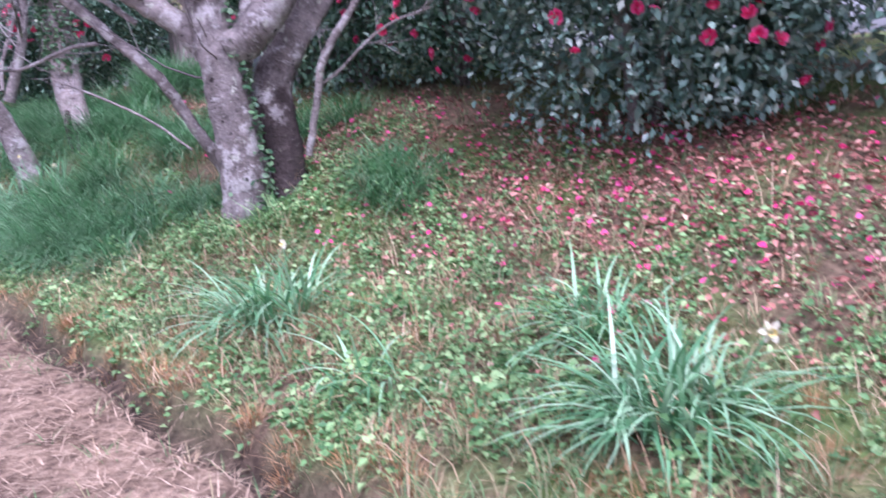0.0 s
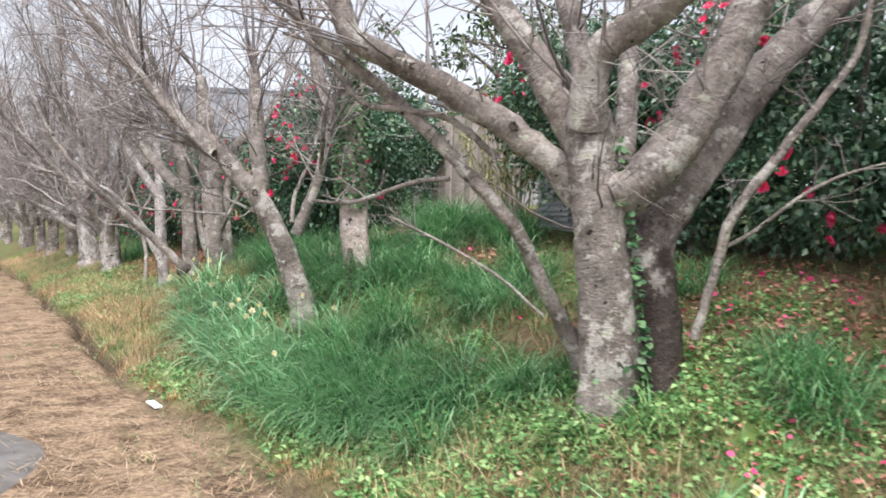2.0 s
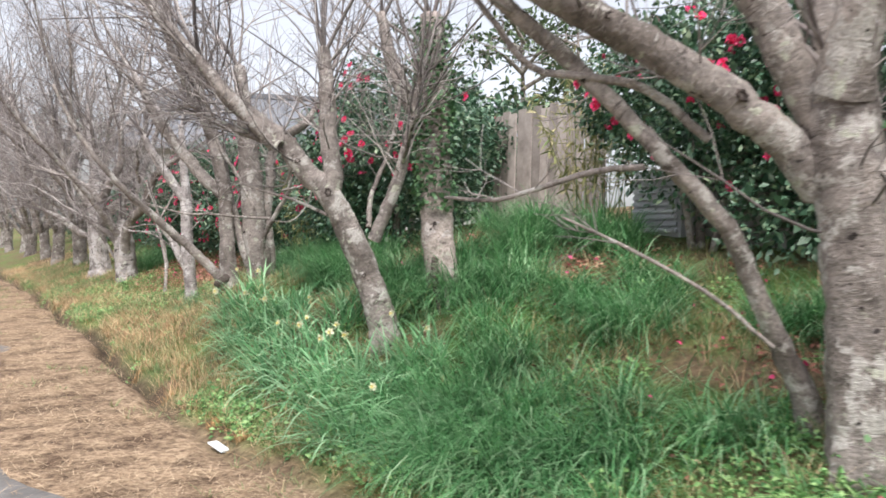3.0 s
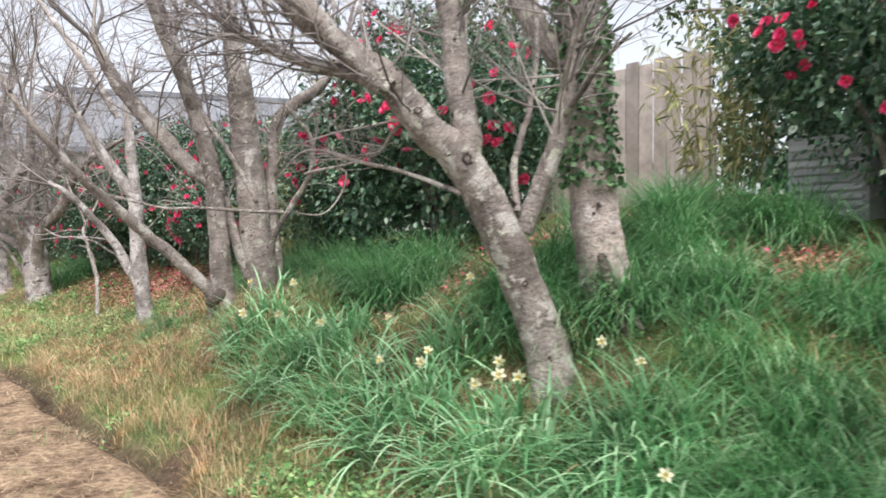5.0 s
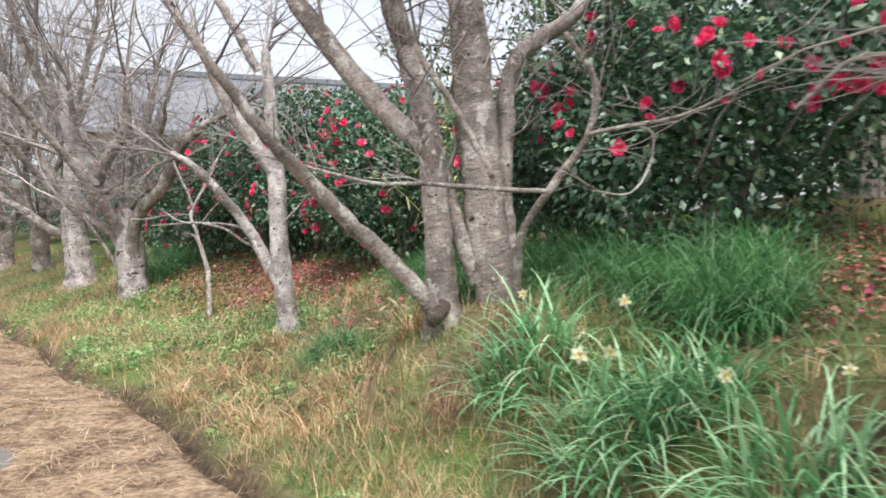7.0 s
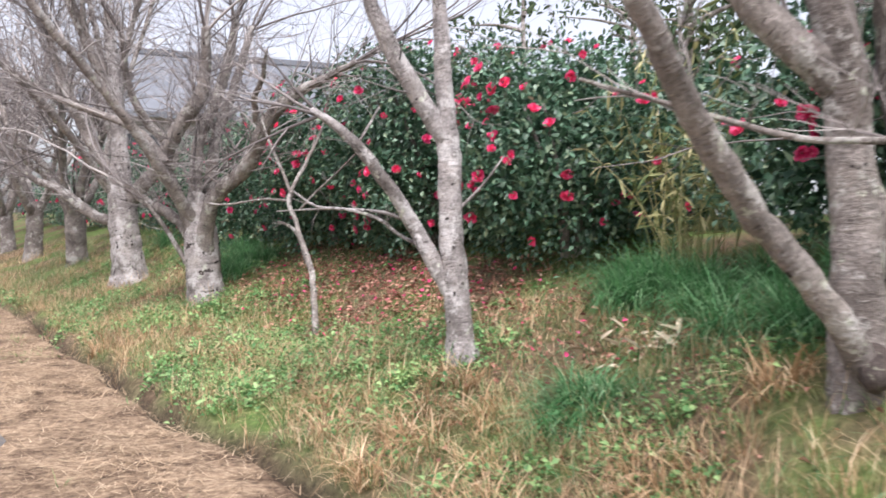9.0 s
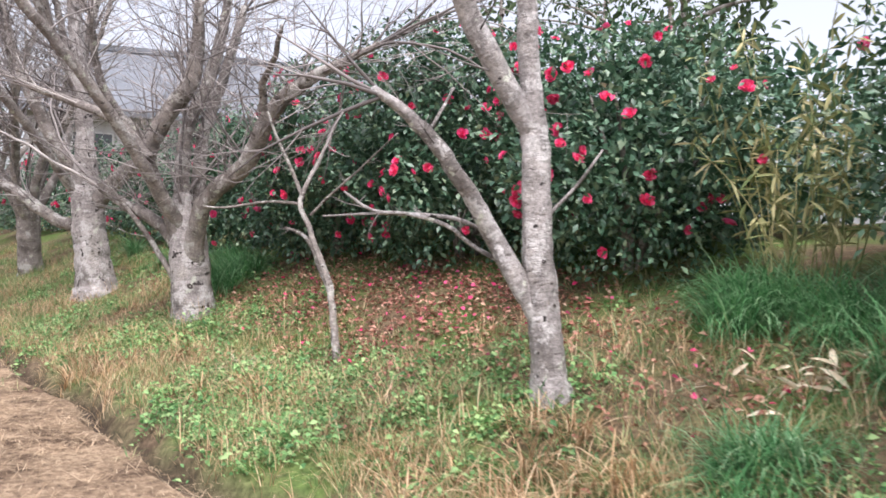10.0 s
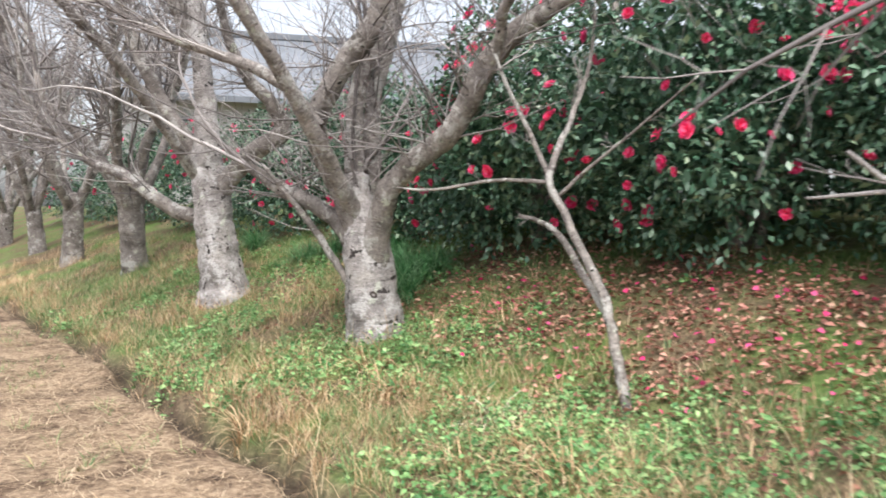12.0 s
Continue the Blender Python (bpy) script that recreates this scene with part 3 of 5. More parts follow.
def camellia(x, y, top, rx, ry, seed, leaves=9000, flowers=26, low=0.55, pink=0.25, clumps=16, leaf=0.062, label="dark glossy camellia bush with red blossoms beside the bank"):
    """A dense evergreen shrub of leaf clumps on several stems, with blossoms on its face."""
    rng = np.random.default_rng(seed)
    gz = float(ground_z(x, y))
    root = thing("camellia_bush", x, y, gz - 0.03, label, "shrub", "camellia hedge")
    h = top - gz
    leaves = int(leaves * 1.15)
    # clumps of foliage spread over an egg-shaped crown
    C, R = [], []
    for k in range(clumps):
        a, e = 2.4 * k + rng.normal(0, 0.3), rng.uniform(-0.75, 0.95)
        c = math.sqrt(1 - e * e)
        reach = rng.uniform(0.45, 0.85)
        C.append((rx * reach * c * math.cos(a), ry * reach * c * math.sin(a), low * 0.9 + (h - low) * (0.5 + 0.46 * e)))
        R.append(rng.uniform(0.22, 0.56))
    C += [(0, 0, low + (h - low) * 0.5), (0, 0, low + (h - low) * 0.25)]
    R += [0.75 * min(rx, ry), 0.7 * min(rx, ry)]
    C, R = np.array(C), np.array(R)
    pick = rng.choice(len(C), leaves, p=R**2 / (R**2).sum())
    d = rng.normal(0, 1, (leaves, 3))
    d /= np.linalg.norm(d, axis=1)[:, None]
    rad = R[pick] * (1.0 + rng.normal(0, 0.13, leaves)) * np.where(rng.random(leaves) < 0.2, rng.uniform(0.5, 1, leaves), 1)
    at = C[pick] + d * rad[:, None] * np.array([1, 1, 0.92])
    # leave out what is deep inside another clump
    inside = np.zeros(leaves)
    for c, r in zip(C, R):
        inside += np.linalg.norm(at - c, axis=1) < r * 0.72
    ok = (inside < 1) | (rng.random(leaves) < 0.12)
    at, d = at[ok], d[ok]
    ok = at[:, 2] + gz > ground_z(at[:, 0] + x, at[:, 1] + y) + 0.12
    at, d = at[ok], d[ok]
    ok = (d[:, 0] < 0.35) | (rng.random(len(d)) < 0.35)
    at, d = at[ok], d[ok]
    size = rng.uniform(0.7, 1.25, len(at)) * leaf
    # larger leaves added inside, which block the light and keep the core dark
    m = leaves // 9
    k = rng.choice(len(C), m, p=R**2 / (R**2).sum())
    w = rng.normal(0, 1, (m, 3))
    w /= np.linalg.norm(w, axis=1)[:, None]
    core = C[k] + w * (R[k] * rng.uniform(0.3, 0.76, m))[:, None]
    high = core[:, 2] + gz > ground_z(core[:, 0] + x, core[:, 1] + y) + 0.15
    at, d, size = np.concatenate([at, core[high]]), np.concatenate([d, w[high]]), np.concatenate([size, np.full(high.sum(), 0.12)])
    way = d * 0.55 + rng.normal(0, 0.55, d.shape) + np.array([0, 0, -0.12])
    v, f = small_leaves(at, way, size, rng, 0.55, 0.08)
    part("foliage", mesh("foliage", v, f, CAMELLIA_SKYLIT if pink > 0.45 else CAMELLIA, False), root, "grey-green glossy leaves with the sky's sheen in their colour" if pink > 0.45 else "dark green glossy leaves")
    for k in range(5):
        a = rng.uniform(0, 6.28)
        b = np.array([math.cos(a), math.sin(a)])
        q = curve_points([(*(b * 0.08), 0, 0.035), (*(b * 0.2), h * 0.3, 0.03), (*(b * (0.3 + 0.2 * rx)), h * 0.6, 0.018), (*(b * 0.6 * rx), h * 0.75, 0.008)], 0.1)
        v, f, cap, al = tube(q, 6, rng, 0.04)
        part("stem", mesh("stem", v, [f, cap], BARK, True, al), root, "thin grey stem")
    # blossoms sit on the side that faces the lane and the sky
    made, spots = 0, []
    flowers = int(flowers * 1.65)
    for _ in range(flowers * 30):
        k = rng.integers(len(C))
        w = rng.normal(0, 1, 3) + np.array([-1.3, -0.35, 0.1])
        w /= np.linalg.norm(w)
        p = C[k] + w * R[k] * np.array([1, 1, 0.92]) * 1.04
        if (np.linalg.norm(C - p, axis=1) < R * 0.95).any() or (made > 6 and rng.random() < 0.6 and min(np.linalg.norm(p - o) for o in spots) > 0.3) or p[2] + gz < ground_z(p[0] + x, p[1] + y) + 0.25:
            continue
        kind = PINK_BLOSSOMS if rng.random() < pink else BLOSSOMS
        part("blossom", kind[rng.integers(len(kind))], root, "", aim(p, w + rng.normal(0, 0.3, 3), rng.uniform(0, 6), rng.uniform(0.62, 1.08)))
        spots.append(p)
        made += 1
        if made >= flowers:
            break
    return root


def join(pieces):
    """One array of vertices and face sets out of several."""
    V, Q, T, off = [], [], [], 0
    for v, f in pieces:
        for s in f if isinstance(f, list) else [f]:
            (Q if s.shape[1] == 4 else T).append(s + off)
        V.append(v)
        off += len(v)
    return np.concatenate(V), [np.concatenate(k) for k in (Q, T) if k]


def on_ground(x, y, lift=0.0):
    return np.stack([x, y, ground_z(x, y) + lift], 1)


def daffodils(x, y, count, tall, spread, seed, flowers=2):
    rng = np.random.default_rng(seed)
    z = float(ground_z(x, y))
    root = thing("daffodil_clump", x, y, z, "clump of long blue-green daffodil leaves with pale flowers" if flowers else "clump of long blue-green daffodil leaves, not in flower", "plant", "daffodils on the verge")
    a, r = rng.uniform(0, 6.28, count), spread * np.sqrt(rng.random(count))
    px, py = r * np.cos(a), r * np.sin(a)
    at = np.stack([px, py, ground_z(x + px, y + py) - z - 0.02], 1)
    head = a + rng.normal(0, 0.9, count)
    head = np.where(rng.random(count) < 0.5, rng.normal(3.2, 0.7, count), head)
    v, f = blades(at, rng.uniform(0.65, 1.15, count) * tall, rng.uniform(0.013, 0.022, count), rng.uniform(0.25, 1.05, count), rng.uniform(0.8, 1.9, count), rng, 6, head)
    tagged(part("foliage", mesh("foliage", v, f, DAFFODIL, True), root), kind="stuff")
    for k in range(7):
        one = at[k : k + 1] + np.array([0, 0, 0.01])
        v, f = blades(one, rng.uniform(0.5, 0.9, 1) * tall, rng.uniform(0.009, 0.014, 1), rng.uniform(0.6, 1.1, 1), rng.uniform(0.8, 1.6, 1), rng, 5)
        part("dry_leaf", mesh("dry_leaf", v, f, DRY, True), root, "withered tan leaf")
    for _ in range(flowers):
        b, rr = rng.uniform(0, 6.28), spread * rng.uniform(0.2, 1.0)
        foot = np.array([rr * math.cos(b), rr * math.sin(b), 0.0])
        tip = foot + np.array([rng.normal(-0.10, 0.10), rng.normal(-0.05, 0.10), tall * rng.uniform(0.62, 0.86)])
        q = curve_points([(*foot, 0.004), (*((foot + tip) / 2 + np.array([0, 0, 0.05])), 0.004), (*tip, 0.003)], 0.06)
        sv, sf, sc, al = tube(q, 5, rng, 0.0)
        stem = part("stem", mesh("stem", sv, [sf, sc], DAFFODIL, True), root, "round green stalk")
        way = np.array([rng.normal(-0.8, 0.3), rng.normal(-0.5, 0.4), 0.1])
        flower = part("flower", DAFFODIL_FLOWER, stem, "pale cream star of petals", aim(tip, way, rng.uniform(0, 6), rng.uniform(0.85, 1.15)))
    return root


def daffodil_flower():
    rng = np.random.default_rng(3)
    a = np.arange(6) / 6 * 2 * math.pi
    way = np.stack([np.cos(a), np.sin(a), np.full(6, 0.15)], 1)
    v, f = leaf_cloud(np.zeros((6, 3)), way, np.full(6, 0.034), rng, 0.62, 0.03)
    k = 10
    b = np.arange(k) / k * 2 * math.pi
    cup = np.concatenate([np.stack([r * np.cos(b), r * np.sin(b), np.full(k, z)], 1) for r, z in ((0.007, 0.0), (0.009, 0.012), (0.012, 0.018))])
    i = np.concatenate([np.stack([np.arange(k) + o, (np.arange(k) + 1) % k + o, (np.arange(k) + 1) % k + o + k, np.arange(k) + o + k], 1) for o in (0, k)])
    V, F = join([(v, f), (cup, i)])
    me = mesh("daffodil_flower", V, F, CREAM, True)
    me.materials.append(CUP)
    slots = np.zeros(len(me.polygons), dtype=np.int32)
    slots[: len(i)] = 1
    me.polygons.foreach_set("material_index", slots)
    return me


DAFFODIL_FLOWER = daffodil_flower()


def grass_clump(x, y, count, long, spread, seed, mat=None, label="dense clump of arching dark green grass on the bank", width=0.006):
    rng = np.random.default_rng(seed)
    z = float(ground_z(x, y))
    a, r = rng.uniform(0, 6.28, count), spread * np.sqrt(rng.random(count))
    px, py = r * np.cos(a), r * np.sin(a)
    at = np.stack([px, py, ground_z(x + px, y + py) - z - 0.02], 1)
    # the blades fall outwards and down the bank
    head = np.where(rng.random(count) < 0.5, rng.normal(3.3, 0.8, count), a + rng.normal(0, 0.6, count))
    v, f = blades(at, rng.uniform(0.55, 1.2, count) * long, rng.uniform(0.7, 1.3, count) * width, rng.uniform(0.25, 1.0, count), rng.uniform(1.1, 2.2, count), rng, 4, head)
    ob = new("grass_clump", mesh("grass_clump", v, f, mat or MONDO, True))
    ob.location = (x, y, z)
    return tagged(ob, label, "plant", "grass clumps on the bank")


def scatter(rng, n, x0, x1, y0, y1, weight):
    """Random places in a rectangle, kept by a weight between 0 and 1."""
    x, y = rng.uniform(x0, x1, n), rng.uniform(y0, y1, n)
    k = rng.random(n) < weight(x, y)
    return x[k], y[k]


def patches(x, y, f, p):
    return 0.5 + 0.5 * np.sin(x * f + 1.7 * np.sin(y * f * 0.6 + p)) * np.sin(y * f * 0.8 + p + 1.3 * np.sin(x * f * 0.7))


# ---- the trees of the row ----
cherry_a = Tree(3.0, 4.5, "old many-limbed cherry tree, bare, with ivy and a dark hollow base", 11)
cherry_b = Tree(2.75, 7.9, "bare cherry tree with a smooth leaning trunk above daffodils", 12)
cherry_c = Tree(3.4, 7.9, "thick old cherry trunk clad in ivy, its foot split", 13, BARK)
cherry_d = Tree(2.95, 11.55, "bare cherry tree of several upright stems from one stool", 14)
cherry_e = Tree(3.15, 14.15, "slender bare cherry tree forking low, with banded grey bark", 15, BARK_LIGHT)
sapling = Tree(3.4, 16.3, "thin bare sapling among green weeds", 16, BARK, "", "sapling")
cherry_f = Tree(3.2, 18.5, "stout old cherry tree with a pale pollarded trunk", 17, BARK)
cherry_g = Tree(3.3, 21.6, "old cherry tree with a pale pitted trunk", 18, BARK)
limb(cherry_a, "trunk", [(2.88, 4.54, 0.47, 0.174), (2.88, 4.55, 0.68, 0.159), (2.86, 4.56, 0.97, 0.147), (2.82, 4.59, 1.35, 0.140), (2.78, 4.62, 1.72, 0.136), (2.75, 4.64, 2.01, 0.115)])
limb(cherry_a, "trunk", [(3.16, 4.48, 0.45, 0.178), (3.15, 4.51, 0.70, 0.161), (3.15, 4.54, 0.97, 0.147), (3.15, 4.57, 1.19, 0.135), (3.19, 4.57, 1.40, 0.124), (3.42, 4.46, 1.81, 0.119), (3.70, 4.33, 2.24, 0.111), (3.92, 4.21, 2.53, 0.102), (4.15, 4.10, 2.79, 0.093), (4.38, 3.99, 3.19, 0.079)], BARK_ROT, "stem with a dark rotted foot")
limb(cherry_a, "limb", [(2.82, 4.54, 1.58, 0.114), (2.95, 4.44, 1.67, 0.114), (3.10, 4.32, 1.91, 0.113), (3.24, 4.21, 2.27, 0.107), (3.35, 4.12, 2.58, 0.098), (3.43, 4.05, 2.94, 0.084)])
limb(cherry_a, "limb", [(2.72, 4.61, 1.94, 0.114), (2.66, 4.53, 2.18, 0.092), (2.67, 4.43, 2.31, 0.082), (2.76, 4.27, 2.41, 0.074), (2.82, 4.10, 2.54, 0.067), (2.86, 3.90, 2.75, 0.055)])
limb(cherry_a, "limb", [(2.79, 4.72, 1.81, 0.088), (2.67, 4.80, 2.07, 0.081), (2.58, 4.86, 2.28, 0.077), (2.41, 4.99, 2.56, 0.071), (2.31, 5.06, 2.77, 0.062), (2.16, 5.18, 3.18, 0.052)])
limb(cherry_a, "limb", [(2.79, 4.68, 1.90, 0.088), (2.80, 4.75, 2.26, 0.067), (2.79, 4.82, 2.51, 0.063), (2.76, 4.91, 2.83, 0.055), (2.79, 4.98, 3.28, 0.046)])
limb(cherry_a, "limb", [(3.02, 4.69, 1.50, 0.068), (3.20, 4.81, 1.89, 0.063), (3.35, 4.94, 2.28, 0.063), (3.47, 5.05, 2.61, 0.061), (3.66, 5.17, 3.10, 0.053)])
limb(cherry_a, "limb", [(2.78, 4.72, 1.58, 0.085), (2.63, 4.81, 1.78, 0.076), (2.41, 4.95, 1.96, 0.070), (2.10, 5.14, 2.16, 0.066), (1.80, 5.33, 2.33, 0.063), (1.73, 5.38, 2.43, 0.064), (1.67, 5.41, 2.66, 0.055), (1.59, 5.46, 2.97, 0.043)])
limb(cherry_a, "trunk", [(3.01, 4.86, 0.60, 0.062), (2.93, 4.89, 0.79, 0.050), (2.80, 4.94, 1.03, 0.042), (2.69, 4.98, 1.25, 0.040), (2.57, 5.01, 1.44, 0.040), (2.33, 5.17, 1.74, 0.038), (2.16, 5.29, 1.94, 0.037), (1.98, 5.38, 2.11, 0.036), (1.75, 5.46, 2.28, 0.034), (1.57, 5.54, 2.44, 0.032), (1.40, 5.65, 2.64, 0.028), (1.17, 5.80, 2.89, 0.020)])
limb(cherry_a, "branch", [(2.28, 5.19, 1.66, 0.015), (2.20, 5.37, 1.65, 0.014), (2.10, 5.58, 1.59, 0.013), (2.00, 5.79, 1.53, 0.011), (1.87, 6.02, 1.54, 0.008)])
limb(cherry_a, "branch", [(2.49, 5.04, 1.78, 0.021), (2.28, 5.18, 1.97, 0.020), (2.07, 5.31, 2.02, 0.018), (1.87, 5.44, 2.05, 0.015), (1.66, 5.57, 2.33, 0.012), (1.51, 5.67, 2.40, 0.009)])
limb(cherry_a, "sprout", [(3.24, 4.32, 0.87, 0.026), (3.28, 4.24, 1.22, 0.026), (3.31, 4.17, 1.50, 0.027), (3.47, 4.00, 1.85, 0.025), (3.58, 3.87, 2.10, 0.022), (3.67, 3.77, 2.30, 0.019), (3.68, 3.71, 2.60, 0.013), (3.66, 3.68, 2.85, 0.009)])
limb(cherry_a, "branch", [(3.34, 4.24, 1.34, 0.012), (3.41, 4.10, 1.44, 0.011), (3.50, 3.92, 1.61, 0.010), (3.58, 3.75, 1.71, 0.008), (3.69, 3.54, 1.78, 0.005)])
limb(cherry_a, "branch", [(2.66, 4.83, 0.95, 0.009), (2.49, 5.01, 1.15, 0.009), (2.27, 5.23, 1.32, 0.008), (2.06, 5.43, 1.45, 0.006)])

limb(cherry_b, "trunk", [(2.73, 7.97, 0.52, 0.133), (2.71, 7.98, 0.67, 0.111), (2.64, 8.03, 0.91, 0.101), (2.55, 8.10, 1.21, 0.093), (2.46, 8.17, 1.45, 0.091), (2.33, 8.27, 1.70, 0.090), (2.22, 8.36, 1.82, 0.085), (2.08, 8.47, 2.05, 0.078), (1.93, 8.59, 2.19, 0.071), (1.75, 8.73, 2.36, 0.061), (1.59, 8.85, 2.59, 0.047)])
limb(cherry_b, "limb", [(2.35, 8.23, 1.61, 0.071), (2.38, 8.23, 1.78, 0.074), (2.37, 8.28, 1.98, 0.069), (2.36, 8.31, 2.18, 0.065), (2.36, 8.35, 2.43, 0.058), (2.36, 8.42, 2.78, 0.044)])
limb(cherry_b, "limb", [(2.69, 8.15, 1.33, 0.050), (2.74, 8.11, 1.50, 0.047), (2.82, 8.05, 1.79, 0.045), (2.88, 8.01, 2.09, 0.040), (2.91, 7.99, 2.34, 0.032), (2.95, 7.96, 2.64, 0.022)])
limb(cherry_b, "branch", [(2.64, 8.15, 1.43, 0.022), (2.69, 8.22, 1.66, 0.020), (2.83, 8.24, 1.98, 0.018), (2.95, 8.29, 2.32, 0.016), (3.03, 8.37, 2.68, 0.011)])
limb(cherry_b, "branch", [(2.85, 8.04, 1.90, 0.017), (2.77, 7.84, 2.02, 0.015), (2.70, 7.68, 2.11, 0.012), (2.60, 7.45, 2.18, 0.007)])
limb(cherry_b, "branch", [(2.37, 8.22, 1.50, 0.014), (2.29, 8.33, 1.55, 0.013), (2.18, 8.48, 1.62, 0.011), (2.03, 8.68, 1.68, 0.010), (1.87, 8.88, 1.74, 0.007), (1.78, 9.01, 1.61, 0.005)])
limb(cherry_b, "branch", [(2.20, 8.31, 1.81, 0.014), (2.18, 8.48, 1.87, 0.012), (2.19, 8.63, 1.80, 0.011), (2.19, 8.71, 1.74, 0.009), (2.14, 8.97, 1.73, 0.007)])
limb(cherry_b, "limb", [(2.02, 8.38, 2.00, 0.039), (1.88, 8.60, 2.09, 0.033), (1.71, 8.88, 2.20, 0.026), (1.54, 9.14, 2.38, 0.020)])

limb(cherry_c, "trunk", [(3.29, 8.00, 0.83, 0.148), (3.27, 8.04, 1.00, 0.142), (3.25, 8.08, 1.19, 0.137), (3.24, 8.12, 1.44, 0.134), (3.24, 8.15, 1.69, 0.132), (3.24, 8.19, 2.01, 0.130), (3.25, 8.22, 2.36, 0.124), (3.25, 8.26, 2.72, 0.116), (3.26, 8.31, 3.16, 0.097)], BARK_SPLIT, "trunk with a brown split foot")
limb(cherry_c, "limb", [(3.20, 8.18, 2.16, 0.078), (3.13, 8.41, 2.48, 0.071), (3.08, 8.62, 2.81, 0.060), (3.07, 8.81, 3.26, 0.044)])
limb(cherry_c, "root", [(3.16, 8.02, 1.22, 0.028), (3.10, 7.92, 1.08, 0.03), (3.07, 7.84, 0.92, 0.022), (3.06, 7.78, 0.8, 0.012)], BARK_DARK, "brown splintered wood at the foot")
limb(cherry_c, "root", [(3.21, 7.97, 1.07, 0.033), (3.14, 7.83, 0.93, 0.023), (3.09, 7.71, 0.84, 0.011)])

limb(cherry_d, "trunk", [(2.78, 11.62, 0.79, 0.119), (2.77, 11.63, 0.90, 0.098), (2.76, 11.65, 1.21, 0.081), (2.74, 11.68, 1.55, 0.078), (2.72, 11.70, 1.82, 0.078), (2.67, 11.76, 2.16, 0.075), (2.60, 11.83, 2.46, 0.068), (2.54, 11.89, 2.70, 0.061), (2.46, 11.97, 3.04, 0.051)])
limb(cherry_d, "trunk", [(3.10, 11.46, 0.80, 0.164), (3.07, 11.49, 1.08, 0.131), (3.03, 11.53, 1.42, 0.124), (3.00, 11.56, 1.76, 0.121), (2.97, 11.60, 2.14, 0.117), (2.94, 11.62, 2.52, 0.110), (2.90, 11.66, 2.86, 0.093), (2.86, 11.70, 3.28, 0.069)])
limb(cherry_d, "limb", [(2.99, 11.53, 1.01, 0.062), (2.92, 11.61, 1.24, 0.055), (2.87, 11.69, 1.52, 0.045), (2.85, 11.73, 1.69, 0.035)])
limb(cherry_d, "limb", [(3.22, 11.49, 0.86, 0.070), (3.20, 11.51, 1.21, 0.060), (3.18, 11.55, 1.60, 0.056), (3.20, 11.55, 1.99, 0.056), (3.23, 11.54, 2.34, 0.057), (3.35, 11.44, 2.52, 0.053), (3.52, 11.31, 2.67, 0.046), (3.71, 11.17, 3.00, 0.032)])
limb(cherry_d, "bough", [(2.70, 11.58, 0.82, 0.060), (2.58, 11.60, 0.96, 0.052), (2.47, 11.64, 1.08, 0.048), (2.34, 11.69, 1.21, 0.046), (2.22, 11.73, 1.31, 0.045), (2.08, 11.74, 1.43, 0.043), (1.95, 11.75, 1.55, 0.041), (1.79, 11.75, 1.68, 0.038), (1.58, 11.74, 1.87, 0.034), (1.38, 11.76, 2.10, 0.028), (1.16, 11.85, 2.45, 0.020), (0.98, 11.95, 2.85, 0.012)])
limb(cherry_d, "root", [(2.74, 11.58, 0.86, 0.06), (2.66, 11.54, 0.82, 0.055), (2.60, 11.50, 0.80, 0.045)], BARK_DARK, "dark sawn stub at the foot")
limb(cherry_d, "limb", [(2.71, 11.73, 1.82, 0.072), (2.53, 11.86, 2.00, 0.068), (2.40, 11.97, 2.18, 0.064), (2.26, 12.07, 2.38, 0.061), (2.15, 12.15, 2.55, 0.057), (2.04, 12.23, 2.74, 0.051), (1.92, 12.31, 3.04, 0.037)])
limb(cherry_d, "sprout", [(3.08, 11.30, 0.88, 0.033), (3.01, 11.22, 1.25, 0.028), (3.03, 11.11, 1.45, 0.026), (3.08, 10.98, 1.63, 0.025), (3.13, 10.83, 1.85, 0.023), (3.09, 10.75, 2.11, 0.018), (2.88, 10.78, 2.35, 0.013)])
limb(cherry_d, "branch", [(3.00, 11.02, 1.54, 0.016), (2.75, 11.23, 1.55, 0.014), (2.50, 11.43, 1.57, 0.013), (2.26, 11.63, 1.57, 0.011), (2.02, 11.83, 1.64, 0.009), (1.73, 12.07, 1.73, 0.006)])
limb(cherry_d, "branch", [(3.02, 10.74, 1.83, 0.013), (3.07, 10.52, 1.86, 0.012), (3.11, 10.25, 1.88, 0.010), (3.12, 9.96, 1.96, 0.006)])
limb(cherry_d, "branch", [(3.21, 10.59, 1.88, 0.009), (3.24, 10.49, 1.84, 0.009), (3.16, 10.44, 1.67, 0.007), (3.00, 10.44, 1.51, 0.006), (2.78, 10.50, 1.51, 0.004)])
limb(cherry_d, "branch", [(2.98, 11.44, 1.65, 0.024), (2.83, 11.58, 2.02, 0.022), (2.68, 11.72, 2.32, 0.022), (2.55, 11.85, 2.63, 0.020), (2.48, 11.92, 2.90, 0.014)])

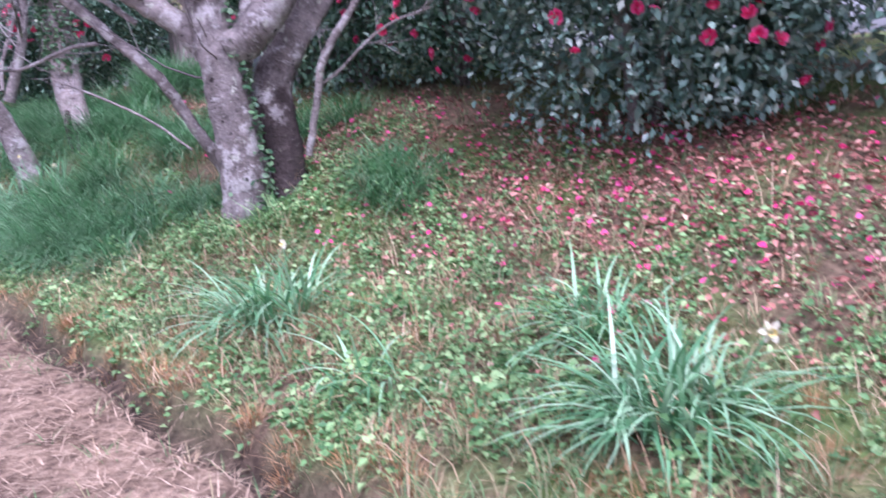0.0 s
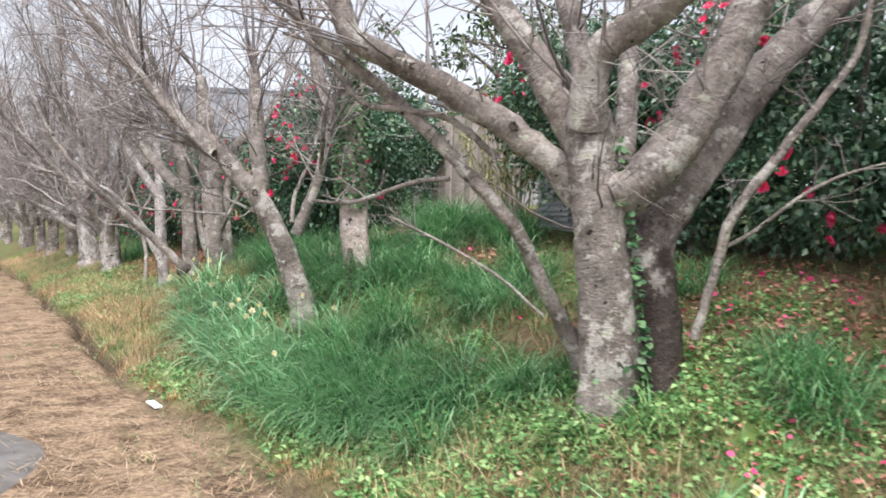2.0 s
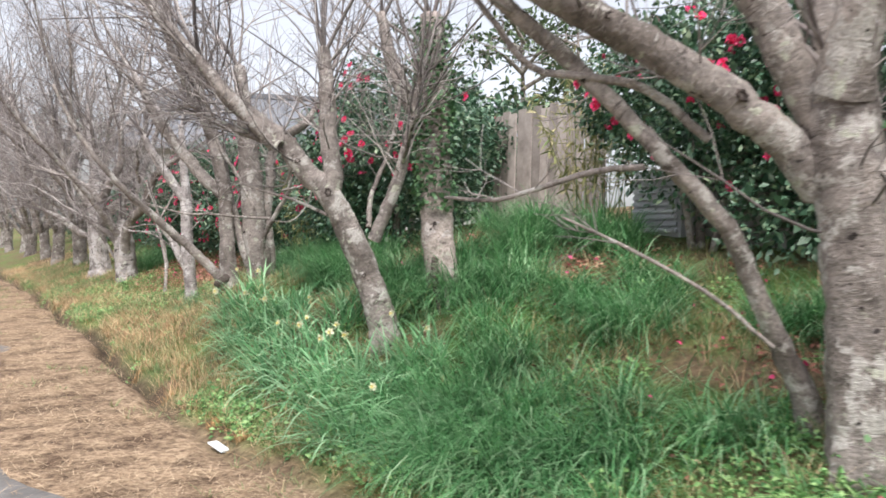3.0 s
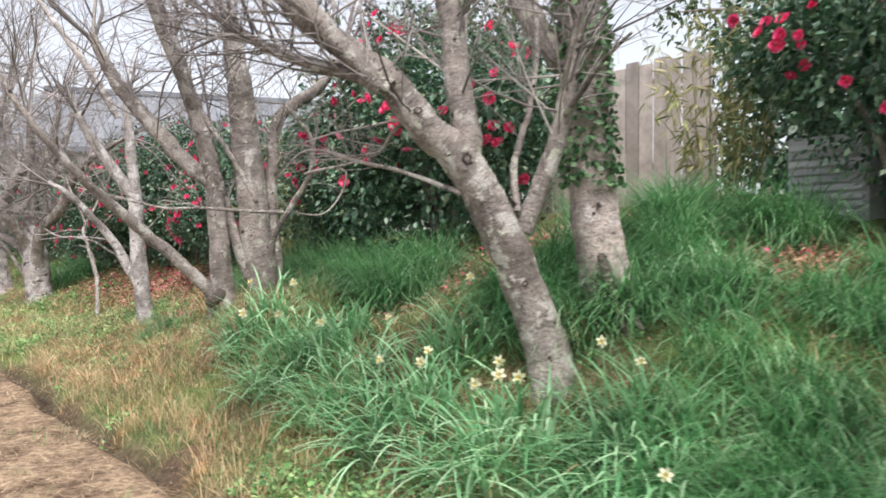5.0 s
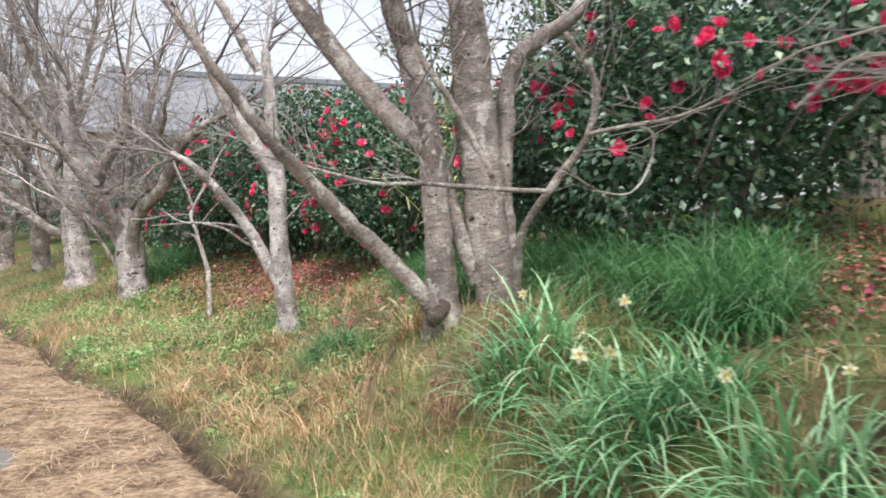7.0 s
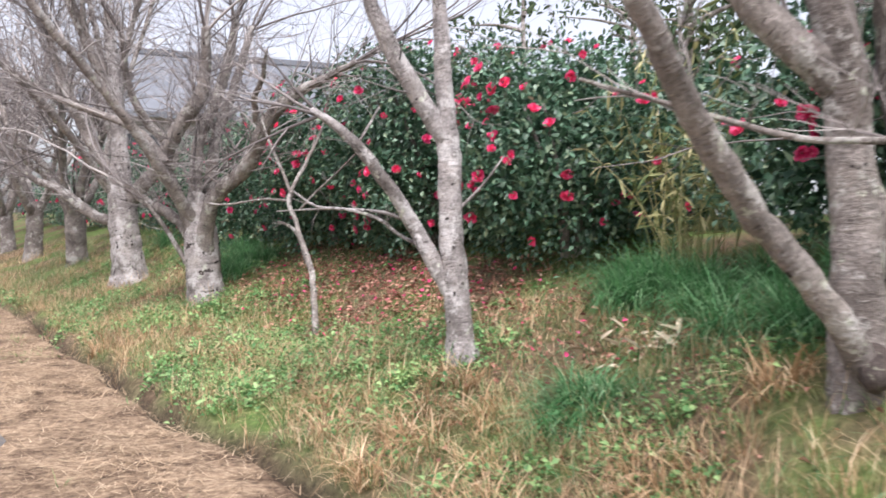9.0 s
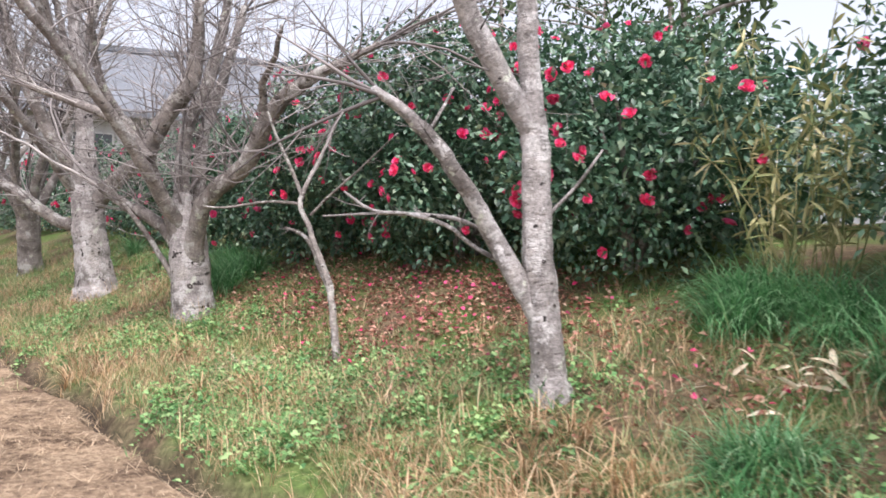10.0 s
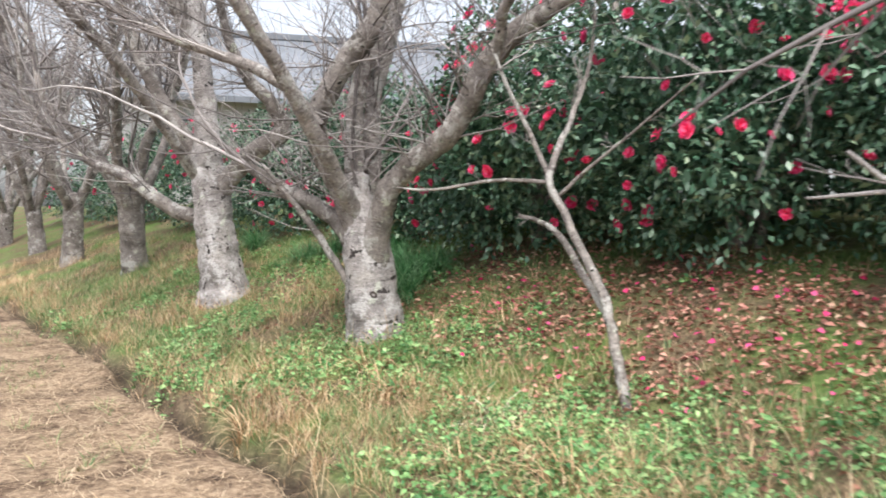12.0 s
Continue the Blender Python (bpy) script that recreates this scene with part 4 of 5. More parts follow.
limb(cherry_e, "trunk", [(3.14, 14.21, 0.45, 0.113), (3.12, 14.23, 0.58, 0.092), (3.10, 14.26, 0.86, 0.089), (3.07, 14.29, 1.19, 0.083), (3.06, 14.31, 1.51, 0.080), (3.05, 14.33, 1.81, 0.074), (3.04, 14.34, 1.96, 0.060), (3.02, 14.37, 2.26, 0.057), (3.00, 14.39, 2.56, 0.052), (2.97, 14.43, 2.92, 0.039)])
limb(cherry_e, "limb", [(3.06, 14.34, 1.78, 0.066), (2.96, 14.37, 1.94, 0.062), (2.85, 14.41, 2.11, 0.061), (2.72, 14.45, 2.30, 0.058), (2.61, 14.48, 2.48, 0.051), (2.48, 14.50, 2.73, 0.039)])
limb(cherry_e, "limb", [(3.08, 14.27, 0.86, 0.059), (2.97, 14.36, 1.07, 0.055), (2.89, 14.44, 1.26, 0.048), (2.73, 14.48, 1.49, 0.043), (2.58, 14.51, 1.66, 0.041), (2.48, 14.57, 1.79, 0.038), (2.37, 14.62, 1.88, 0.031), (2.24, 14.68, 1.97, 0.022)])
limb(cherry_e, "branch", [(2.99, 14.46, 1.13, 0.014), (2.83, 14.57, 1.23, 0.012), (2.72, 14.63, 1.32, 0.012), (2.54, 14.75, 1.37, 0.010), (2.39, 14.84, 1.38, 0.009), (2.26, 14.92, 1.47, 0.006)])
limb(cherry_e, "branch", [(2.91, 14.54, 1.30, 0.012), (2.76, 14.63, 1.36, 0.012), (2.48, 14.81, 1.37, 0.009), (2.18, 14.99, 1.34, 0.004)])
limb(cherry_e, "branch", [(3.10, 14.24, 1.41, 0.012), (3.18, 14.18, 1.52, 0.010), (3.25, 14.13, 1.63, 0.009), (3.31, 14.08, 1.75, 0.006)])
limb(cherry_e, "branch", [(2.50, 14.56, 1.77, 0.011), (2.56, 14.54, 1.88, 0.009), (2.63, 14.52, 2.02, 0.006)])

limb(sapling, "trunk", [(3.35, 16.48, 0.28, 0.033), (3.39, 16.60, 0.58, 0.031), (3.41, 16.71, 0.85, 0.030), (3.39, 16.87, 1.12, 0.025), (3.37, 16.99, 1.33, 0.023), (3.36, 17.09, 1.53, 0.022), (3.54, 17.09, 1.90, 0.017), (3.69, 17.10, 2.21, 0.013), (3.78, 17.14, 2.54, 0.010)])
limb(sapling, "branch", [(3.45, 16.73, 0.77, 0.023), (3.46, 16.91, 0.97, 0.022), (3.47, 17.09, 1.17, 0.020), (3.44, 17.22, 1.26, 0.017), (3.39, 17.37, 1.30, 0.010)])
limb(sapling, "branch", [(3.44, 17.18, 1.54, 0.019), (3.36, 17.28, 1.82, 0.015), (3.27, 17.38, 2.08, 0.013), (3.22, 17.45, 2.30, 0.009)])
limb(sapling, "branch", [(3.44, 17.18, 1.50, 0.015), (3.26, 17.43, 1.51, 0.011), (3.03, 17.76, 1.45, 0.010), (2.88, 17.95, 1.46, 0.006)])
limb(sapling, "branch", [(3.51, 17.17, 1.41, 0.013), (3.59, 16.97, 1.60, 0.011), (3.68, 16.76, 1.78, 0.009), (3.81, 16.42, 2.08, 0.005)])

limb(cherry_f, "trunk", [(3.22, 18.63, 0.33, 0.249), (3.21, 18.65, 0.47, 0.223), (3.19, 18.68, 0.69, 0.205), (3.17, 18.71, 0.95, 0.192), (3.15, 18.74, 1.18, 0.169), (3.12, 18.78, 1.40, 0.120), (3.12, 18.80, 1.58, 0.085)], BARK_PITTED)
limb(cherry_f, "limb", [(3.17, 18.62, 0.91, 0.097), (3.13, 18.54, 1.18, 0.091), (3.14, 18.37, 1.50, 0.085), (3.24, 18.14, 1.71, 0.083), (3.32, 17.94, 1.87, 0.078), (3.36, 17.71, 2.20, 0.072), (3.40, 17.55, 2.38, 0.066), (3.50, 17.29, 2.55, 0.057), (3.62, 16.99, 2.67, 0.041), (3.76, 16.63, 2.81, 0.025)])
limb(cherry_f, "limb", [(3.12, 18.77, 1.04, 0.089), (3.12, 18.83, 1.40, 0.076), (3.14, 18.88, 1.85, 0.072), (3.19, 18.90, 2.26, 0.068), (3.33, 18.84, 2.64, 0.064), (3.44, 18.82, 3.07, 0.055), (3.53, 18.82, 3.59, 0.037)])
limb(cherry_f, "limb", [(3.25, 18.86, 1.31, 0.078), (3.33, 18.93, 1.69, 0.070), (3.41, 19.04, 2.17, 0.062), (3.56, 19.08, 2.62, 0.058), (3.72, 19.12, 3.09, 0.049), (3.88, 19.17, 3.63, 0.035)])
limb(cherry_f, "limb", [(3.07, 18.73, 1.13, 0.071), (2.93, 18.75, 1.48, 0.074), (2.79, 18.78, 1.77, 0.077), (2.76, 18.74, 2.00, 0.077), (2.85, 18.56, 2.31, 0.075), (2.95, 18.37, 2.55, 0.070), (2.96, 18.26, 2.85, 0.061), (2.92, 18.16, 3.26, 0.044)])
limb(cherry_f, "limb", [(3.04, 18.76, 1.09, 0.071), (2.99, 18.85, 1.24, 0.067), (2.84, 19.05, 1.39, 0.058), (2.70, 19.24, 1.49, 0.050), (2.55, 19.44, 1.65, 0.036)])
limb(cherry_f, "branch", [(3.04, 18.75, 0.78, 0.031), (2.94, 18.85, 0.99, 0.027), (2.83, 18.96, 1.21, 0.024), (2.70, 19.09, 1.43, 0.018), (2.57, 19.22, 1.64, 0.011)])
limb(cherry_f, "limb", [(2.72, 18.67, 1.88, 0.055), (2.56, 18.79, 2.13, 0.046), (2.37, 18.95, 2.28, 0.042), (2.11, 19.15, 2.39, 0.033), (1.79, 19.40, 2.54, 0.025), (1.50, 19.62, 2.73, 0.014)])
limb(cherry_f, "branch", [(3.08, 17.24, 2.23, 0.036), (2.98, 17.10, 2.42, 0.031), (2.95, 16.88, 2.58, 0.025), (2.87, 16.65, 2.77, 0.014)])

limb(cherry_g, "trunk", [(3.31, 21.60, 0.41, 0.269), (3.28, 21.64, 0.62, 0.226), (3.23, 21.70, 1.05, 0.202), (3.20, 21.75, 1.47, 0.184), (3.17, 21.79, 1.72, 0.165), (3.17, 21.81, 2.14, 0.129), (3.14, 21.87, 2.76, 0.104), (3.08, 21.97, 3.49, 0.086), (3.01, 22.07, 4.23, 0.055)], BARK_PITTED)
limb(cherry_g, "limb", [(3.25, 21.76, 1.41, 0.105), (3.36, 21.51, 1.72, 0.097), (3.49, 21.24, 1.96, 0.090), (3.62, 21.00, 2.10, 0.083), (3.51, 20.98, 2.35, 0.070), (3.26, 21.03, 2.61, 0.063), (3.01, 21.00, 3.07, 0.045), (2.86, 20.82, 3.66, 0.027)])
limb(cherry_g, "limb", [(3.14, 21.86, 1.22, 0.086), (2.91, 22.09, 1.33, 0.080), (2.73, 22.27, 1.49, 0.074), (2.51, 22.51, 1.69, 0.062), (2.28, 22.74, 1.81, 0.043), (2.01, 23.03, 2.05, 0.025)])
limb(cherry_g, "limb", [(3.20, 21.91, 1.78, 0.099), (3.02, 22.01, 2.08, 0.092), (2.84, 22.11, 2.38, 0.080), (2.64, 22.22, 2.84, 0.067), (2.43, 22.30, 3.42, 0.048), (2.31, 22.31, 3.99, 0.027)])

# high limbs that reach out over the lane
limb(cherry_b, "limb", [(2.0, 8.45, 2.0, 0.05), (1.5, 8.7, 2.6, 0.04), (1.0, 8.9, 3.2, 0.028), (0.7, 9.0, 3.9, 0.014)])
limb(cherry_f, "limb", [(3.05, 18.7, 1.3, 0.06), (2.2, 18.4, 2.3, 0.05), (1.3, 18.2, 3.2, 0.034), (0.5, 18.0, 4.2, 0.016)])
limb(cherry_g, "limb", [(3.1, 21.8, 1.6, 0.06), (2.2, 21.4, 2.6, 0.05), (1.1, 21.0, 3.5, 0.034), (0.2, 20.6, 4.5, 0.016)])
limb(cherry_e, "limb", [(2.85, 14.3, 2.7, 0.045), (2.5, 14.4, 3.3, 0.036), (2.1, 14.7, 4.0, 0.024), (1.8, 14.9, 4.7, 0.012)])



def high_limbs(tree, x, y, z, count, top, r):
    """Limbs that rise out of the crown, well over head height."""
    rng = tree.rng
    for k in range(count):
        a = 2.2 + 2.0 * (k + 0.5) / count + rng.normal(0, 0.25)
        out = rng.uniform(0.8, 1.7)
        pts = [(x, y, z, r)]
        for q in (0.35, 0.7, 1.0):
            pts.append((max(0.3, x + out * q * math.cos(a) + rng.normal(0, 0.08)), y + out * q * math.sin(a) + rng.normal(0, 0.1), z + (top - z) * q**1.1 * rng.uniform(0.9, 1.05), r * (1 - 0.72 * q)))
        limb(tree, "limb", pts)


high_limbs(cherry_d, 2.62, 11.8, 2.4, 2, 4.8, 0.045)
high_limbs(cherry_g, 3.06, 21.95, 3.0, 4, 6.4, 0.05)
grow_twigs(cherry_a, 150, 1.1)
grow_twigs(cherry_b, 175, 1.15, tips=1.3)
grow_twigs(cherry_c, 14, 0.8)
grow_twigs(cherry_d, 200, 1.2, tips=1.7)
grow_twigs(cherry_e, 16, 0.7, fat=0.006)
grow_twigs(sapling, 10, 0.35, fat=0.004)
grow_twigs(cherry_f, 260, 1.25, tips=1.7)
grow_twigs(cherry_g, 310, 1.4, tips=1.8)


def old_cherry(x, y, seed, girth=0.16, label="old bare cherry tree with a short pale trunk and spreading limbs"):
    rng = np.random.default_rng(seed)
    t = Tree(x, y, label, seed + 100)
    z = t.base[2]
    fork = rng.uniform(0.7, 1.0)
    lean = rng.normal(0, 0.08, 2)
    limb(t, "trunk", [(x, y, z, girth * 1.15), (x + lean[0] * 0.5, y + lean[1] * 0.5, z + fork * 0.5, girth), (x + lean[0], y + lean[1], z + fork, girth * 0.95), (x + lean[0] * 1.3, y + lean[1] * 1.3, z + fork + 0.2, girth * 0.6)], BARK)
    for k in range(6):
        a = 2 * math.pi * k / 6 + rng.normal(0, 0.3)
        o = np.array([math.cos(a), math.sin(a)])
        out, up = rng.uniform(1.0, 1.8) * (1.6 if o[0] < -0.3 else 1.0), rng.uniform(2.4, 4.8)
        p = np.array([x + lean[0], y + lean[1]])
        r = girth * rng.uniform(0.38, 0.5)
        pts = [(*(p + o * 0.05), z + fork - 0.1, r)]
        for q, h in ((0.25, 0.2), (0.5, 0.42), (0.75, 0.72), (1.0, 1.0)):
            w = p + o * out * q + rng.normal(0, 0.07, 2)
            pts.append((max(0.2, w[0]), w[1], z + fork + up * h, r * (1 - 0.65 * q)))
        limb(t, "limb", pts)
    grow_twigs(t, 140 if y < 30 else 75, 1.8, step=0.32, fat=0.02, tips=1.7)
    return t


for k, (x, y) in enumerate(((3.45, 25.1), (3.3, 28.0), (3.4, 31.2), (3.3, 34.5), (3.5, 38.0), (3.3, 42.0), (3.4, 46.5))):
    old_cherry(x, y, 40 + k, 0.17 - 0.006 * (k % 3))

KNOT_RNG = np.random.default_rng(17)


def knots(tree, line, places):
    """Dark healed scars, each a raised lip round a hollow, on the side towards the lane."""
    q = tree.lines[line][1]
    for f, turn, size in places:
        k = int(f * (len(q) - 1))
        out = np.array([math.cos(turn), math.sin(turn), 0.0])
        V, k2 = [], 12
        for r, d in ((1.0, 0.0), (0.85, 0.35), (0.55, 0.25), (0.3, -0.25), (0.02, -0.3)):
            for i in range(k2):
                s = 1 + 0.15 * math.sin(3 * i + 10 * f)
                V.append((r * s * math.cos(2 * math.pi * i / k2), 0.75 * r * s * math.sin(2 * math.pi * i / k2), d))
        i = np.arange(4)[:, None] * k2 + np.arange(k2)[None]
        j = np.arange(4)[:, None] * k2 + (np.arange(k2)[None] + 1) % k2
        me = mesh("knot", np.array(V), np.stack([i, j, j + k2, i + k2], -1).reshape(-1, 4), BARK_DARK, True, np.zeros(len(V)))
        at = q[k, :3] + out * q[k, 3] * 0.98 - tree.base
        part("knot", me, tree.ob, "dark healed scar in the bark", aim(at, out + np.array([0, 0, 0.1]), KNOT_RNG.uniform(0, 3), size))


knots(cherry_f, 0, ((0.35, 4.2, 0.03), (0.5, 3.6, 0.02), (0.2, 4.7, 0.018)))
knots(cherry_g, 0, ((0.1, 3.9, 0.035), (0.2, 4.4, 0.03), (0.3, 3.9, 0.035), (0.15, 4.8, 0.02), (0.36, 4.3, 0.02)))
knots(cherry_a, 7, ((0.25, 4.2, 0.03), (0.55, 4.5, 0.025)))
knots(cherry_b, 0, ((0.25, 4.0, 0.02), (0.5, 4.3, 0.035), (0.62, 4.2, 0.025)))
knots(cherry_e, 0, ((0.3, 4.2, 0.012), (0.22, 4.6, 0.01)))

# ivy on the first tree, and on the thick trunk behind


def ivy(tree, line, lo, hi, count, seed, side, hug=1.0):
    rng = np.random.default_rng(seed)
    q = tree.lines[line][1]
    k = rng.uniform(lo, hi, count) * (len(q) - 1)
    i = k.astype(int)
    a = side + rng.normal(0, 0.55, count) * hug
    out = np.stack([np.cos(a), np.sin(a), np.zeros(count)], 1)
    at = q[i, :3] + out * (q[i, 3] * 1.02 + rng.uniform(0, 0.04, count))[:, None]
    way = np.stack([rng.normal(0, 0.5, count), rng.normal(0, 0.5, count), rng.normal(-0.5, 0.4, count)], 1) + out * 0.5
    v, f = leaf_cloud(at - tree.base, way, rng.uniform(0.024, 0.052, count), rng, 0.85, 0.06)
    part("ivy", mesh("ivy", v, f, IVY), tree.ob, "green ivy climbing the bark")


ivy(cherry_a, 0, 0.1, 0.92, 190, 1, 5.15, 0.35)
ivy(cherry_a, 0, 0.0, 0.25, 50, 2, 4.9)
ivy(cherry_c, 0, 0.35, 1.0, 1500, 3, 3.9, 2.5)

# ---- the hedge ----
camellia(4.7, 2.6, 3.3, 1.35, 1.4, 1, 32000, 92, 0.2, 0.85, 24)
camellia(5.35, 4.7, 3.6, 1.1, 1.2, 2, 17000, 26, 0.1, 0.1, 18)
camellia(5.2, 7.1, 3.3, 1.0, 1.15, 3, 17000, 36, 0.75, 0.2, 16)
camellia(4.65, 10.9, 3.4, 1.3, 1.5, 4, 30000, 46, 0.2, 0.1, 24)
camellia(4.85, 12.5, 2.55, 0.85, 0.8, 5, 12000, 18, 0.25, 0.3)
camellia(5.0, 15.0, 2.72, 1.2, 1.15, 6, 26000, 36, 0.05, 0.1, 24)
camellia(5.0, 16.8, 3.05, 1.25, 1.2, 7, 28000, 40, 0.0, 0.1, 24)
camellia(4.85, 18.6, 2.9, 1.15, 1.1, 8, 22000, 36, 0.05, 0.1, 22)
camellia(5.0, 20.6, 2.6, 1.1, 1.3, 9, 15000, 26, 0.1, 0.1, 18)
camellia(5.1, 23.2, 2.6, 1.1, 1.6, 10, 13000, 26, 0.1, 0.1, 18)
camellia(5.2, 26.4, 2.6, 1.1, 1.9, 12, 11000, 22, 0.1, 0.1, 18)
camellia(5.2, 30.0, 2.7, 1.1, 2.2, 13, 10000, 16, 0.1, 0.1, 18)
camellia(5.2, 34.2, 2.7, 1.1, 2.4, 14, 9000, 12, 0.1, 0.1, 18)
camellia(5.1, 0.85, 3.4, 1.3, 1.4, 15, 18000, 26, 0.1, 0.5, 20)
# an extra bush, added to cover a bright gap with darkness
camellia(5.3, 5.95, 2.7, 0.8, 0.65, 16, 11000, 12, 0.05, 0.1, 14)
# a back row, added to stand for the dark shade in the hedge's gaps
for k, (x, y, top, ry) in enumerate(((6.6, 3.0, 3.4, 1.5), (7.0, 7.9, 2.9, 1.5), (6.7, 5.3, 3.2, 1.3), (6.9, 12.2, 3.2, 1.5), (6.6, 14.8, 2.6, 1.3), (6.6, 17.2, 3.0, 1.6), (6.4, 19.8, 2.7, 1.6), (6.5, 22.6, 2.6, 1.7))):
    camellia(x, y, top, 1.1, ry, 31 + k, 7000, 4, 0.05, 0.0, 18, 0.12, "dark evergreen camellia bush added behind the hedge to darken its gaps")

# yellowing bamboo between the bushes


def bamboo(x, y, seed, stalks=40):
    rng = np.random.default_rng(seed)
    z = float(ground_z(x, y))
    root = thing("bamboo_clump", x, y, z, "yellowing dwarf bamboo clump with drooping leaves", "plant")
    pieces, leaves_at, leaves_way = [], [], []
    for k in range(stalks):
        a, r = rng.uniform(0, 6.28), 0.28 * math.sqrt(rng.random())
        foot = np.array([r * math.cos(a), r * math.sin(a), 0])
        tip = foot * 1.8 + np.array([rng.normal(-0.15, 0.2), rng.normal(0, 0.2), rng.uniform(0.8, 1.65)])
        q = curve_points([(*foot, 0.005), (*(foot * 0.5 + tip * 0.5 + np.array([0, 0, 0.1])), 0.004), (*tip, 0.002)], 0.12)
        v, f, cap, al = tube(q, 4, rng, 0)
        pieces.append((v, [f, cap]))
        for _ in range(24):
            i = rng.integers(len(q) // 3, len(q))
            leaves_at.append(q[i, :3])
            leaves_way.append(rng.normal(0, 0.6, 3) + np.array([-0.2, 0, -0.35]))
    V, F = join(pieces)
    tagged(part("cane_stand", mesh("cane_stand", V, F, BAMBOO, True), root), kind="stuff")
    v, f = leaf_cloud(np.array(leaves_at), np.array(leaves_way), rng.uniform(0.08, 0.16, len(leaves_at)), rng, 0.15, 0.05)
    part("foliage", mesh("foliage", v, f, BAMBOO), root)


bamboo(4.7, 13.55, 1, 34)
bamboo(5.3, 8.4, 2, 34)

# ---- behind the hedge: board fence, block wall, slatted unit, a large grey roof, far trees ----
fence = thing("board_fence", 5.75, 9.2, float(ground_z(5.75, 9.2)) - 0.03, "weathered upright wooden board fence behind the bushes", "fence")
BOARDS = [bm_mesh("board", box(-0.012, 0.012, -0.067, 0.067, 0, 1.30 + 0.04 * k, 0.004), BOARD) for k in range(2)]
for k in range(13):
    part("board", BOARDS[k % 2], fence, "", pose(0.012 * (k % 2), -0.34 + 0.142 * k, 0, 0, 0.4 * math.sin(k * 2.3), 0))
for z in (0.35, 1.1):
    part("rail", bm_mesh("rail", box(0.026, 0.065, -0.42, 1.45, z, z + 0.07, 0.005), BOARD), fence)

part("post", bm_mesh("post", box(-0.04, 0.0, -0.46, -0.42, 0, 0.8, 0.006), BOARD), fence, "short pale post at the fence's end")
wall = thing("block_wall", 5.8, 7.1, float(ground_z(5.8, 7.1)) - 0.05, "low grey concrete block wall behind the hedge", "wall")
for r in range(4):
    for k in range(4):
        part("block", bm_mesh("block", box(-0.06, 0.06, 0.005, 0.385, 0.005, 0.185, 0.006), CONCRETE), wall, "", pose(0, -0.7 + 0.39 * k + 0.195 * (r % 2), 0.19 * r, 0, 0, 0))
unit = thing("slatted_unit", 5.3, 7.7, float(ground_z(5.3, 7.7)) - 0.02, "grey metal box with a slatted front behind the hedge", "metal box")
part("case", bm_mesh("case", box(0.02, 0.3, -0.27, 0.27, 0, 0.60, 0.01), GREY_METAL), unit)
for k in range(9):
    part("slat", bm_mesh("slat", box(-0.02, 0.012, -0.25, 0.25, 0.04 + 0.058 * k, 0.078 + 0.058 * k, 0.006), GREY_METAL), unit)


def far_house():
    """A large house with a long grey roof, seen over the hedge; the ridge stands across the view."""
    h = thing("house", 22.0, 46.8, 1.5, "large house with a long plain grey roof beyond the hedge", "house")
    h.rotation_euler = (0, 0, radians(153))
    L, D, E, R = 13.0, 5.5, 4.8, 8.5
    part("wall", bm_mesh("wall", box(-L + 0.8, L - 0.8, -D + 0.8, D - 0.8, 0, E + 0.1), PLASTER), h)
    bm = bmesh.new()
    for s in (-1, 1):
        a = [bm.verts.new(p) for p in ((-L, s * D, E), (L, s * D, E), (L - 2.0, 0, R), (-L + 2.0, 0, R))]
        b = [bm.verts.new((v.co.x, v.co.y, v.co.z - 0.25)) for v in a]
        bm.faces.new(a)
        bm.faces.new(b)
        for k in range(4):
            bm.faces.new((a[k], a[(k + 1) % 4], b[(k + 1) % 4], b[k]))
    for s in (-1, 1):
        bm.faces.new([bm.verts.new(p) for p in ((s * L, -D, E), (s * L, D, E), (s * (L - 2.0), 0, R))])
    roof = part("roof", bm_mesh("roof", bm, ROOF), h)
    part("ridge", bm_mesh("ridge", box(-L + 1.9, L - 1.9, -0.2, 0.2, R - 0.1, R + 0.25, 0.06), ROOF), roof)
    for k in range(6):
        x = -9.5 + 3.8 * k
        for side in (1, -1):
            w = part("window", bm_mesh("window", box(x - 0.85, x + 0.85, side * (D - 0.8) - 0.05, side * (D - 0.8) + 0.05, 2.6, 3.9, 0.01), PLASTER), h)
            part("pane", bm_mesh("pane", box(x - 0.78, x + 0.78, side * (D - 0.8) - 0.06, side * (D - 0.8) + 0.06, 2.67, 3.83), GLASS), w)


far_house()


